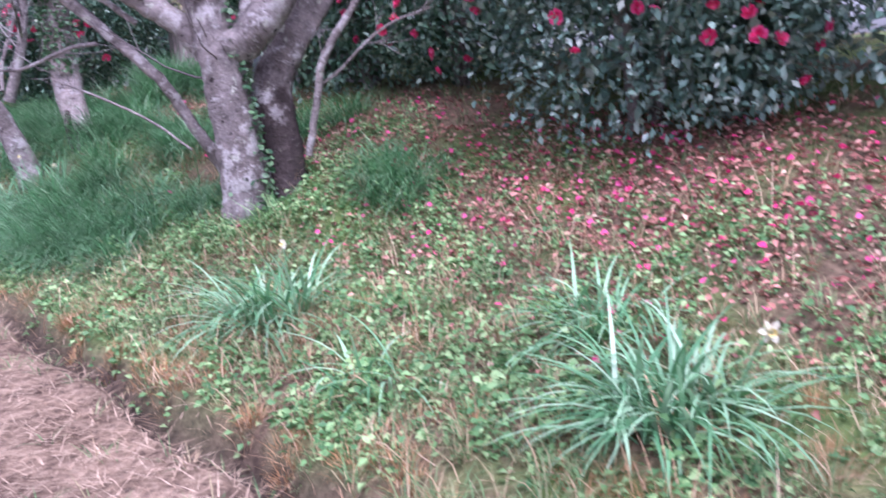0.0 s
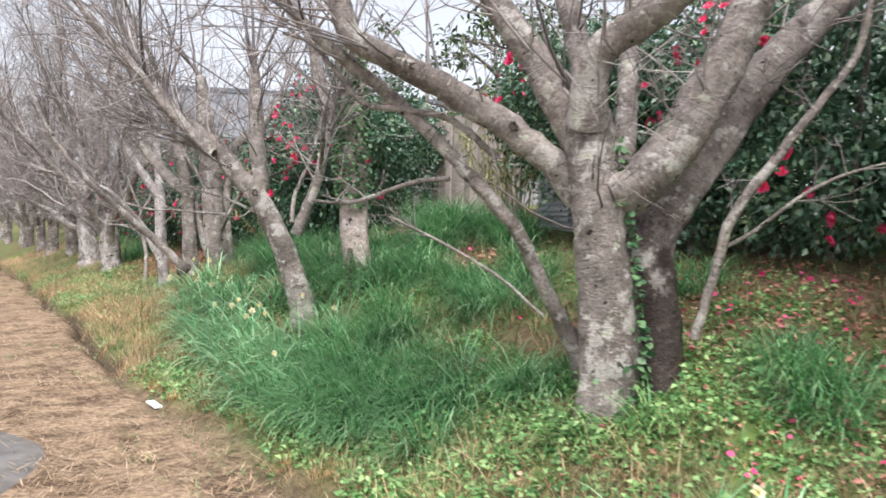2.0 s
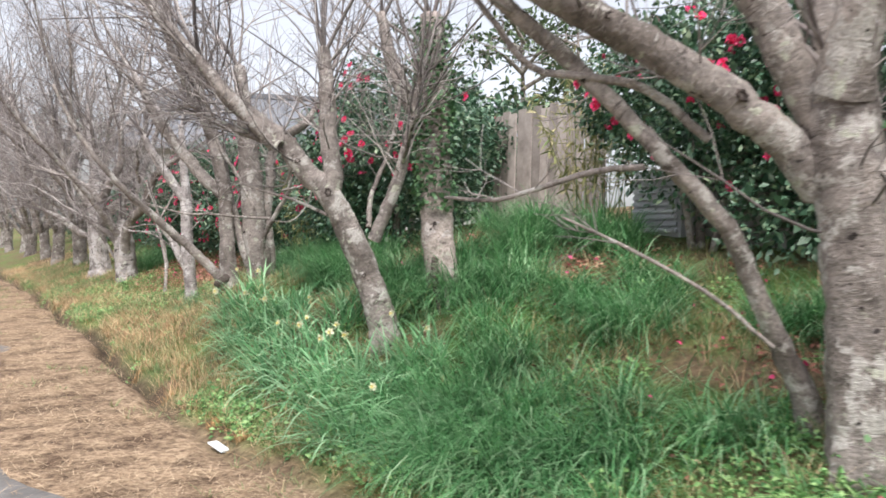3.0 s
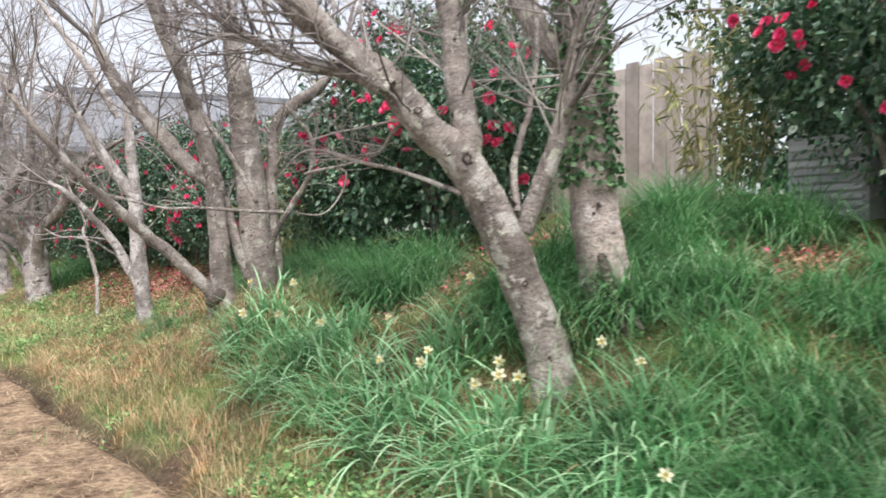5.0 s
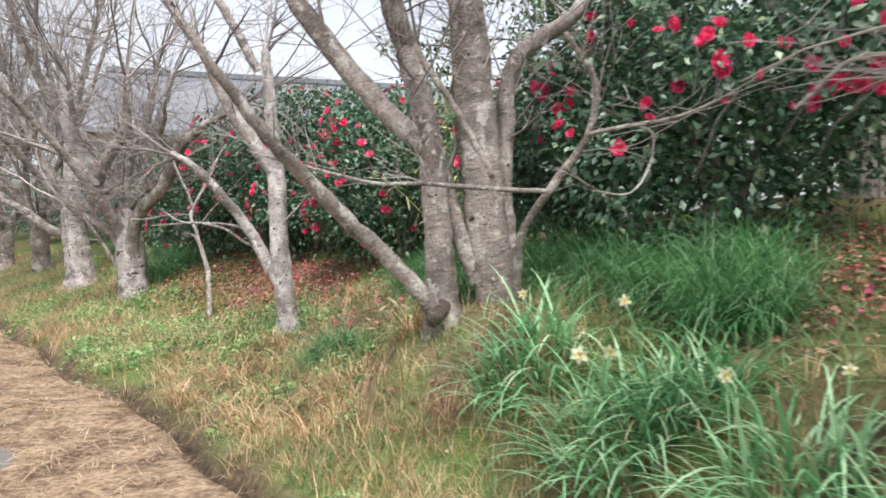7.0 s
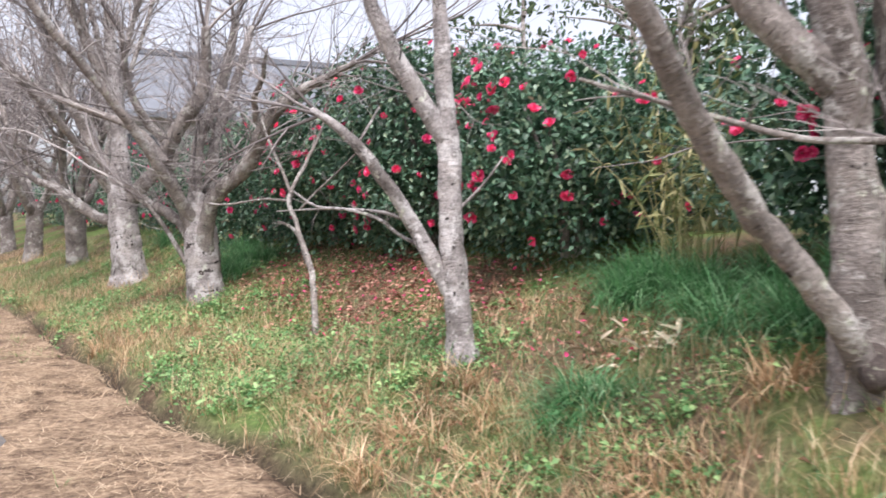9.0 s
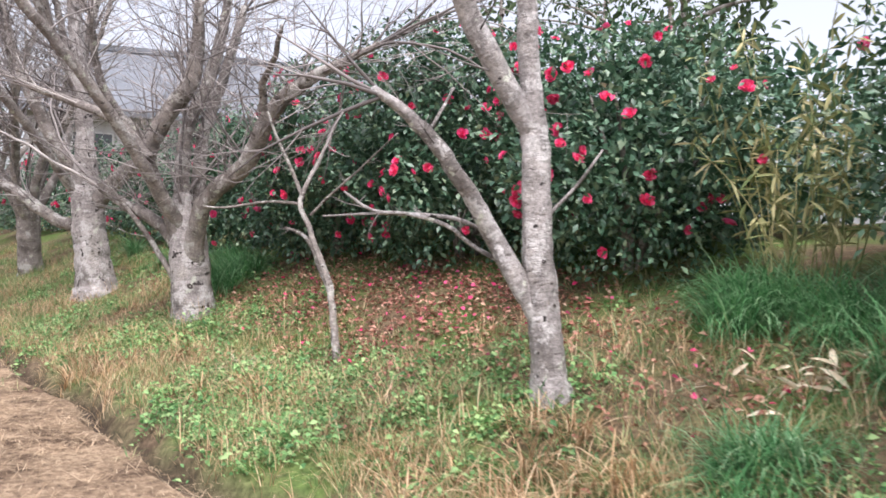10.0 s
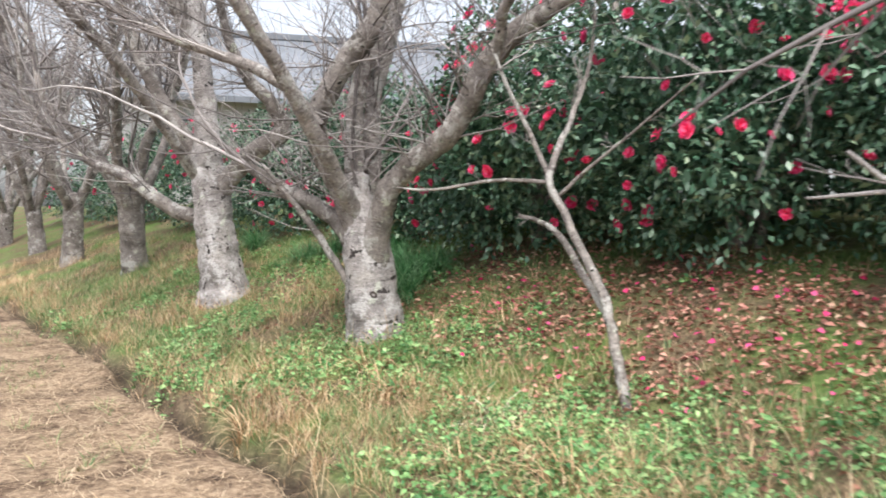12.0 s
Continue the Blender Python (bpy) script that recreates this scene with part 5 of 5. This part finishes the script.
def far_tree(x, y, height, wide, seed, count=5000):
    rng = np.random.default_rng(seed)
    z = float(ground_z(x, y))
    root = thing("evergreen_tree", x, y, z, "hazy evergreen tree beyond the hedge", "tree", "far trees")
    q = curve_points([(0, 0, -0.05, wide * 0.09), (0.1, 0, height * 0.4, wide * 0.07), (0, 0.1, height * 0.9, 0.03)], 0.3)
    v, f, cap, al = tube(q, 8, rng, 0.04, 0.3)
    part("trunk", mesh("trunk", v, [f, cap], BARK, True, al), root)
    k = 34
    t = rng.uniform(0.22, 1.0, k)
    a = rng.uniform(0, 6.28, k)
    spread = wide * np.sin(np.pi * np.minimum(1, 0.25 + 0.75 * (1 - t) ** 0.8)) * rng.uniform(0.4, 1.0, k)
    C = np.stack([spread * np.cos(a), spread * np.sin(a), t * height], 1)
    for c in C[:14]:
        q = curve_points([(0, 0, c[2] - 0.5, 0.07), (*(c * np.array([0.5, 0.5, 1]) - np.array([0, 0, 0.15])), 0.05), (*c, 0.02)], 0.3)
        v, f, cap, al = tube(q, 5, rng, 0.03)
        part("limb", mesh("limb", v, [f, cap], BARK, True, al), root)
    pick = rng.integers(0, k, count)
    at = C[pick] + rng.normal(0, 1, (count, 3)) * np.array([0.3, 0.3, 0.22]) * wide * 0.42
    v, f = leaf_cloud(at, rng.normal(0, 1, (count, 3)) + np.array([0, 0, -0.3]), rng.uniform(0.16, 0.34, count), rng, 0.4)
    part("crown", mesh("crown", v, f, FAR_LEAF), root, "grey-green foliage with gaps")


for k, (x, y, h, w) in enumerate(((16, 27, 8.0, 2.2), (20, 24, 9.0, 2.6), (14, 20, 6.2, 1.8), (25, 30, 11.0, 3.0), (18, 14, 7.0, 2.4), (22, 17, 8.5, 2.6), (3.5, 62, 7.0, 3.0), (-1.5, 66, 8.0, 3.4), (8, 58, 7.5, 3.2), (-7, 60, 8.0, 3.5))):
    far_tree(x, y, h, w, 70 + k, 1300)

# ---- plants on the bank ----
for k, (x, y, n, h, r, fl) in enumerate((
    (2.2, 3.38, 110, 0.52, 0.20, 1), (2.2, 1.15, 110, 0.46, 0.20, 1), (2.75, 1.7, 60, 0.42, 0.2, 0), (1.95, 2.35, 16, 0.40, 0.15, 0),
    (2.25, 7.9, 130, 0.52, 0.26, 4), (2.3, 8.6, 130, 0.52, 0.26, 3), (2.55, 7.3, 120, 0.5, 0.28, 2), (2.4, 9.3, 120, 0.5, 0.26, 2),
    (2.5, 10.1, 130, 0.5, 0.26, 2), (2.65, 10.8, 120, 0.48, 0.24, 1), (2.75, 9.9, 90, 0.5, 0.22, 1), (2.05, 7.2, 80, 0.42, 0.22, 1), (2.85, 8.7, 90, 0.5, 0.24, 1), (2.2, 6.7, 70, 0.4, 0.2, 0))):
    daffodils(x, y, int(n * 1.7), h * 1.12, r, 200 + k, fl)

CLUMPS = np.random.default_rng(8)
for x0, x1, y0, y1, n, h in ((2.0, 2.9, 5.3, 7.4, 28, 0.5), (2.9, 4.4, 6.2, 8.8, 40, 0.54), (3.6, 4.4, 4.9, 6.2, 4, 0.45), (3.3, 4.1, 9.9, 11.4, 14, 0.66), (4.1, 4.7, 12.2, 14.2, 11, 0.45), (3.3, 3.9, 3.7, 4.3, 6, 0.36), (3.4, 4.3, 11.8, 12.8, 10, 0.6), (3.6, 4.1, 18.8, 19.6, 5, 0.5), (4.1, 4.6, 19, 24, 8, 0.45), (2.6, 2.9, 12.8, 13.1, 3, 0.42), (4.2, 5.2, 7.2, 9.4, 16, 0.6), (2.7, 2.95, 4.95, 5.25, 2, 0.4)):
    for _ in range(n):
        x, y = CLUMPS.uniform(x0, x1), CLUMPS.uniform(y0, y1)
        # the leaf litter stays open
        if math.hypot(x - 4.15, y - 7.35) < 0.42 or math.hypot(x - 4.1, y - 9.6) < 0.55:
            continue
        grass_clump(x, y, 210, h * CLUMPS.uniform(0.8, 1.25), CLUMPS.uniform(0.10, 0.2), int(CLUMPS.integers(1e6)), width=0.0075)
for x, y in ((1.95, 4.7), (2.0, 3.0), (2.6, 4.1), (2.15, 5.3), (2.5, 12.4), (2.9, 17.3), (2.1, 12.2), (2.75, 17.0), (2.3, 14.6), (2.6, 16.3)):
    grass_clump(x, y, 60, 0.30, 0.10, int(x * 100 + y * 10), DRY, "tuft of dry straw-coloured grass on the verge", 0.005)

for x, y, n, h in ((2.35, 4.3, 9, 0.5), (2.15, 4.65, 8, 0.42), (1.85, 3.2, 10, 0.36), (2.6, 4.2, 6, 0.45), (2.05, 5.6, 10, 0.32), (2.45, 13.6, 10, 0.34), (2.75, 14.9, 12, 0.3), (3.3, 2.3, 9, 0.3), (3.7, 1.9, 8, 0.34), (4.1, 2.5, 9, 0.3), (3.5, 1.3, 8, 0.3), (3.9, 3.2, 7, 0.28), (3.0, 2.9, 8, 0.26), (4.3, 1.6, 8, 0.34), (3.1, 1.7, 7, 0.28)):
    grass_clump(x, y, n, h, 0.07, int(x * 90 + y * 11), DRY, "few tall bent dry orange-brown stalks on the verge", 0.008)

for k in range(46):
    x, y = CLUMPS.uniform(1.85, 3.0), CLUMPS.uniform(11.9, 14.6) if k < 30 else CLUMPS.uniform(15.0, 19.0)
    grass_clump(x, y, 42, CLUMPS.uniform(0.2, 0.38), 0.09, int(CLUMPS.integers(1e6)), DRY, "arching tuft of dry straw-coloured grass on the verge", 0.008)

for x, y in ((2.66, 4.32), (2.84, 4.25), (2.6, 4.55)):
    grass_clump(x, y, 90, 0.27, 0.12, int(x * 70 + y * 13), WEED, "leafy green tuft at the foot of the tree", 0.012)

grass_clump(3.05, 8.0, 40, 0.42, 0.08, 901, BAMBOO, "tuft of yellowing broad grass between two trunks", 0.012)
grass_clump(3.5, 16.75, 16, 0.26, 0.05, 902, BAMBOO, "small yellow tuft of broad grass by the sapling", 0.014)
grass_clump(2.75, 16.85, 50, 0.30, 0.10, 903, HUSK, "pale bleached tuft of long dry grass", 0.006)

COVER = np.random.default_rng(21)


def stuff(name, v, f, mat, label, category):
    return tagged(new(name, mesh(name, v, f, mat)), label, category, kind="stuff")


def near(x, y, cx, cy, rx, ry):
    return np.exp(-(((x - cx) / rx) ** 2) - ((y - cy) / ry) ** 2)


def litter_zone(x, y):
    z = np.maximum.reduce([near(x, y, 3.9, 2.2, 0.9, 2.2) * 0.72, near(x, y, 4.1, 9.7, 0.6, 0.8) * 1.2, near(x, y, 4.2, 7.4, 0.35, 0.4) * 0.8, near(x, y, 4.0, 16.6, 0.55, 1.9), near(x, y, 3.9, 4.9, 0.5, 0.9) * 0.4, near(x, y, 3.6, 13.3, 0.5, 0.7) * 0.25])
    return np.clip(z * 1.3, 0, 1)


def cover():
    rng = COVER
    # grass in tufts
    x, y = scatter(rng, 15500, 1.4, 5.2, -1.5, 27, lambda x, y: (0.35 + 0.65 * patches(x, y, 3.3, 0.4)) * (1 - 0.55 * litter_zone(x, y)) * np.interp(verge_x(x, y), [1.72, 1.8, 4.0, 5.0], [0, 1, 0.6, 0.3]))
    k = rng.integers(6, 20, len(x))
    own = np.repeat(np.arange(len(x)), k)
    n = len(own)
    a, r = rng.uniform(0, 6.28, n), 0.045 * np.sqrt(rng.random(n))
    tall = rng.uniform(0.07, 0.22, len(x))[own]
    v, f = blades(on_ground(x[own] + r * np.cos(a), y[own] + r * np.sin(a), -0.01), tall * rng.uniform(0.6, 1.2, n), rng.uniform(0.003, 0.007, n), rng.uniform(0.2, 1.0, n), rng.uniform(0.6, 1.8, n), rng, 2, a + rng.normal(0, 0.5, n))
    stuff("grass", v, f, GRASS, "short tufts of green and yellowing grass on the bank", "grass")
    # long green blades that close the lush parts of the bank
    x, y = scatter(rng, 30000, 1.9, 4.8, 4.7, 14.5, lambda x, y: np.maximum(near(x, y, 2.7, 6.8, 0.9, 1.5), near(x, y, 4.1, 10.2, 0.9, 3.2)) * (1 - 0.8 * litter_zone(x, y)) * (1 - 0.9 * near(x, y, 3.3, 5.5, 0.7, 0.6)) * np.clip(1.6 * patches(x, y, 3.1, 1.1) - 0.1, 0.1, 1))
    n = len(x)
    v, f = blades(on_ground(x, y, -0.01), rng.uniform(0.14, 0.34, n), rng.uniform(0.005, 0.009, n), rng.uniform(0.4, 1.2, n), rng.uniform(0.6, 1.7, n), rng, 3, rng.normal(3.3, 1.2, n))
    stuff("long_grass", v, f, MONDO, "long lush dark green grass on the bank", "grass")
    # broad-leaved weeds in rosettes
    x, y = scatter(rng, 7000, 1.45, 4.4, -1.5, 24, lambda x, y: np.clip(2.3 * patches(x, y, 2.2, 2.0) - np.interp(y, [6, 11], [0.5, 1.0]) + 1.3 * near(x, y, 2.45, 15.9, 0.6, 1.3) + 1.2 * near(x, y, 2.35, 3.0, 0.6, 1.7) + 0.9 * near(x, y, 2.2, 5.2, 0.35, 0.8), 0, 1) * (1 - 0.75 * near(x, y, 2.1, 11.3, 0.5, 2.4)) * (1 - 0.5 * litter_zone(x, y)) * np.interp(verge_x(x, y), [1.7, 1.78, 1.9, 3.6, 4.4], [0, 0.6, 1, 0.8, 0.3]) * np.maximum(np.interp(y, [4.5, 5.5, 11.5, 12.5], [1, 0.4, 0.4, 1]), np.interp(x, [2.3, 2.6], [1, 0])))
    k = rng.integers(18, 46, len(x))
    own = np.repeat(np.arange(len(x)), k)
    n = len(own)
    a, wide = rng.uniform(0, 6.28, n), rng.uniform(0.05, 0.14, len(x))[own]
    r = wide * np.sqrt(rng.random(n))
    way = np.stack([np.cos(a), np.sin(a), rng.normal(0.2, 0.4, n)], 1)
    at = on_ground(x[own] + r * np.cos(a), y[own] + r * np.sin(a), 0.0) + np.stack([0 * a, 0 * a, rng.uniform(0, 1, n) * (rng.uniform(0.04, 0.19, len(x))[own]) * (1.15 - 0.8 * r / wide)], 1)
    v, f = small_leaves(at, way, rng.uniform(0.018, 0.05, n), rng, 0.62, 0.16)
    stuff("weeds", v, f, WEED, "low bright green broad-leaved weeds in rosettes", "weeds")
    # dry grass along the verge, in tufts
    x, y = scatter(rng, 13500, 1.4, 4.2, -1.5, 30, lambda x, y: np.interp(verge_x(x, y), [1.66, 1.76, 2.4, 3.0, 4.2], [0, 1, 1.0, 0.55, 0.3]) * np.clip(1.9 * patches(x, y, 2.1, 5.0) - 0.2 + 1.2 * near(x, y, 2.1, 11.3, 0.5, 2.4), 0, 1) * np.interp(y, [2, 8, 10], [0.5, 0.55, 1]))
    k = rng.integers(5, 14, len(x))
    own = np.repeat(np.arange(len(x)), k)
    n = len(own)
    a, r = rng.uniform(0, 6.28, n), 0.05 * np.sqrt(rng.random(n))
    v, f = blades(on_ground(x[own] + r * np.cos(a), y[own] + r * np.sin(a), -0.01), rng.uniform(0.08, 0.30, len(x))[own] * rng.uniform(0.6, 1.2, n), rng.uniform(0.002, 0.005, n), rng.uniform(0.15, 1.1, n), rng.uniform(0.3, 1.6, n), rng, 3, a + rng.normal(0, 0.6, n))
    stuff("dry_grass", v, f, DRY, "dry tan grass along the verge", "grass")
    # cut straw on the lane
    x, y = scatter(rng, 150000, -1.0, 1.95, 0, 30, lambda x, y: np.interp(verge_x(x, y), [-1.0, 0.2, 0.7, 1.45, 1.6], [0.05, 0.35, 1, 1, 0.1]) * (0.2 + 0.8 * patches(x, y, 2.3, 1.0)))
    n = len(x)
    v, f = blades(on_ground(x, y, 0.045 * rng.random(n) * patches(x, y, 5.3, 0.7) + 0.004), rng.uniform(0.04, 0.15, n), rng.uniform(0.0015, 0.0045, n), rng.uniform(1.15, 1.62, n), rng.uniform(-0.2, 0.5, n), rng, 2)
    stuff("straw", v, f, STRAW, "cut brown straw strewn over the lane", "straw")
    # green tufts that creep out over the straw
    x, y = scatter(rng, 1500, 0.5, 1.6, 1, 24, lambda x, y: np.interp(x, [0.5, 1.5], [0.05, 0.6]) * np.clip(2.2 * patches(x, y, 1.9, 3.3) - 0.9, 0, 1))
    own = np.repeat(np.arange(len(x)), 9)
    n = len(own)
    a = rng.uniform(0, 6.28, n)
    v, f = blades(on_ground(x[own] + 0.03 * np.cos(a), y[own] + 0.03 * np.sin(a), 0.0), rng.uniform(0.04, 0.12, n), rng.uniform(0.003, 0.006, n), rng.uniform(0.5, 1.3, n), rng.uniform(0.3, 1.2, n), rng, 2, a)
    stuff("lane_grass", v, f, GRASS, "small green tufts of grass among the straw", "grass")
    # withered orange moss in cushions along the ditch
    x, y = scatter(rng, 520, 1.42, 2.5, 0.6, 12, lambda x, y: np.interp(verge_x(x, y), [1.68, 1.75, 2.1, 2.5], [0, 1, 0.5, 0.1]) * np.interp(y, [4.5, 6], [0.8, 0.35]))
    own = np.repeat(np.arange(len(x)), 90)
    n = len(own)
    a, r = rng.uniform(0, 6.28, n), rng.uniform(0.04, 0.1, len(x))[own] * np.sqrt(rng.random(n))
    v, f = blades(on_ground(x[own] + r * np.cos(a), y[own] + r * np.sin(a), 0.0), rng.uniform(0.03, 0.10, n), rng.uniform(0.002, 0.004, n), rng.uniform(0.1, 1.2, n), rng.uniform(0.2, 1.5, n), rng, 2, a)
    stuff("withered_moss", v, f, RUST, "fluffy orange-brown withered moss along the ditch", "moss")
    # fallen leaves and petals under the bushes
    x, y = scatter(rng, 84000, 2.2, 5.0, -1.5, 24, lambda x, y: np.clip(litter_zone(x, y) * 1.1 + 0.03, 0, 1))
    n = len(x)
    a = rng.uniform(0, 6.28, n)
    way = np.stack([np.cos(a), np.sin(a), rng.normal(0.1, 0.3, n)], 1)
    v, f = small_leaves(on_ground(x, y, rng.uniform(0.0, 0.05, n)), way, rng.uniform(0.028, 0.06, n), rng, 0.5, 0.16)
    stuff("fallen_leaves", v, f, FALLEN, "red-brown fallen leaves under the bushes", "leaves")
    x, y = scatter(rng, 12000, 2.4, 4.8, -1.5, 20, lambda x, y: litter_zone(x, y) * np.interp(y, [5, 7], [0.5, 0.2]))
    n = len(x)
    a = rng.uniform(0, 6.28, n)
    way = np.stack([np.cos(a), np.sin(a), rng.normal(0.2, 0.3, n)], 1)
    v, f = leaf_cloud(on_ground(x, y, rng.uniform(0.02, 0.06, n)), way, rng.uniform(0.03, 0.05, n), rng, 0.8, 0.15)
    stuff("fallen_petals", v, f, PETAL_PINK, "pink and red fallen camellia petals", "petals")
    x, y = scatter(rng, 260, 3.2, 4.0, 12.3, 13.8, lambda x, y: near(x, y, 3.65, 13.1, 0.3, 0.45) * 0.6)
    n = len(x)
    a = rng.uniform(0, 6.28, n)
    way = np.stack([np.cos(a), np.sin(a), rng.normal(0.2, 0.4, n)], 1)
    v, f = leaf_cloud(on_ground(x, y, 0.03), way, rng.uniform(0.08, 0.17, n), rng, 0.22, 0.1)
    stuff("husks", v, f, HUSK, "pale dry bamboo husks on the bank", "husks")


cover()

# a scrap of white plastic on the verge
scrap = box(-0.09, 0.09, -0.035, 0.035, 0, 0.012, 0.004)
for vert in scrap.verts:
    vert.co.z += 0.02 * math.sin(vert.co.x * 30) + 0.01
litter = new("plastic_scrap", bm_mesh("plastic_scrap", scrap, WHITE))
litter.matrix_world = pose(1.45, 7.86, float(ground_z(1.40, 7.86)) + 0.02, 0, 0, 100)
tagged(litter, "crumpled white plastic scrap lying on the straw verge", "litter")
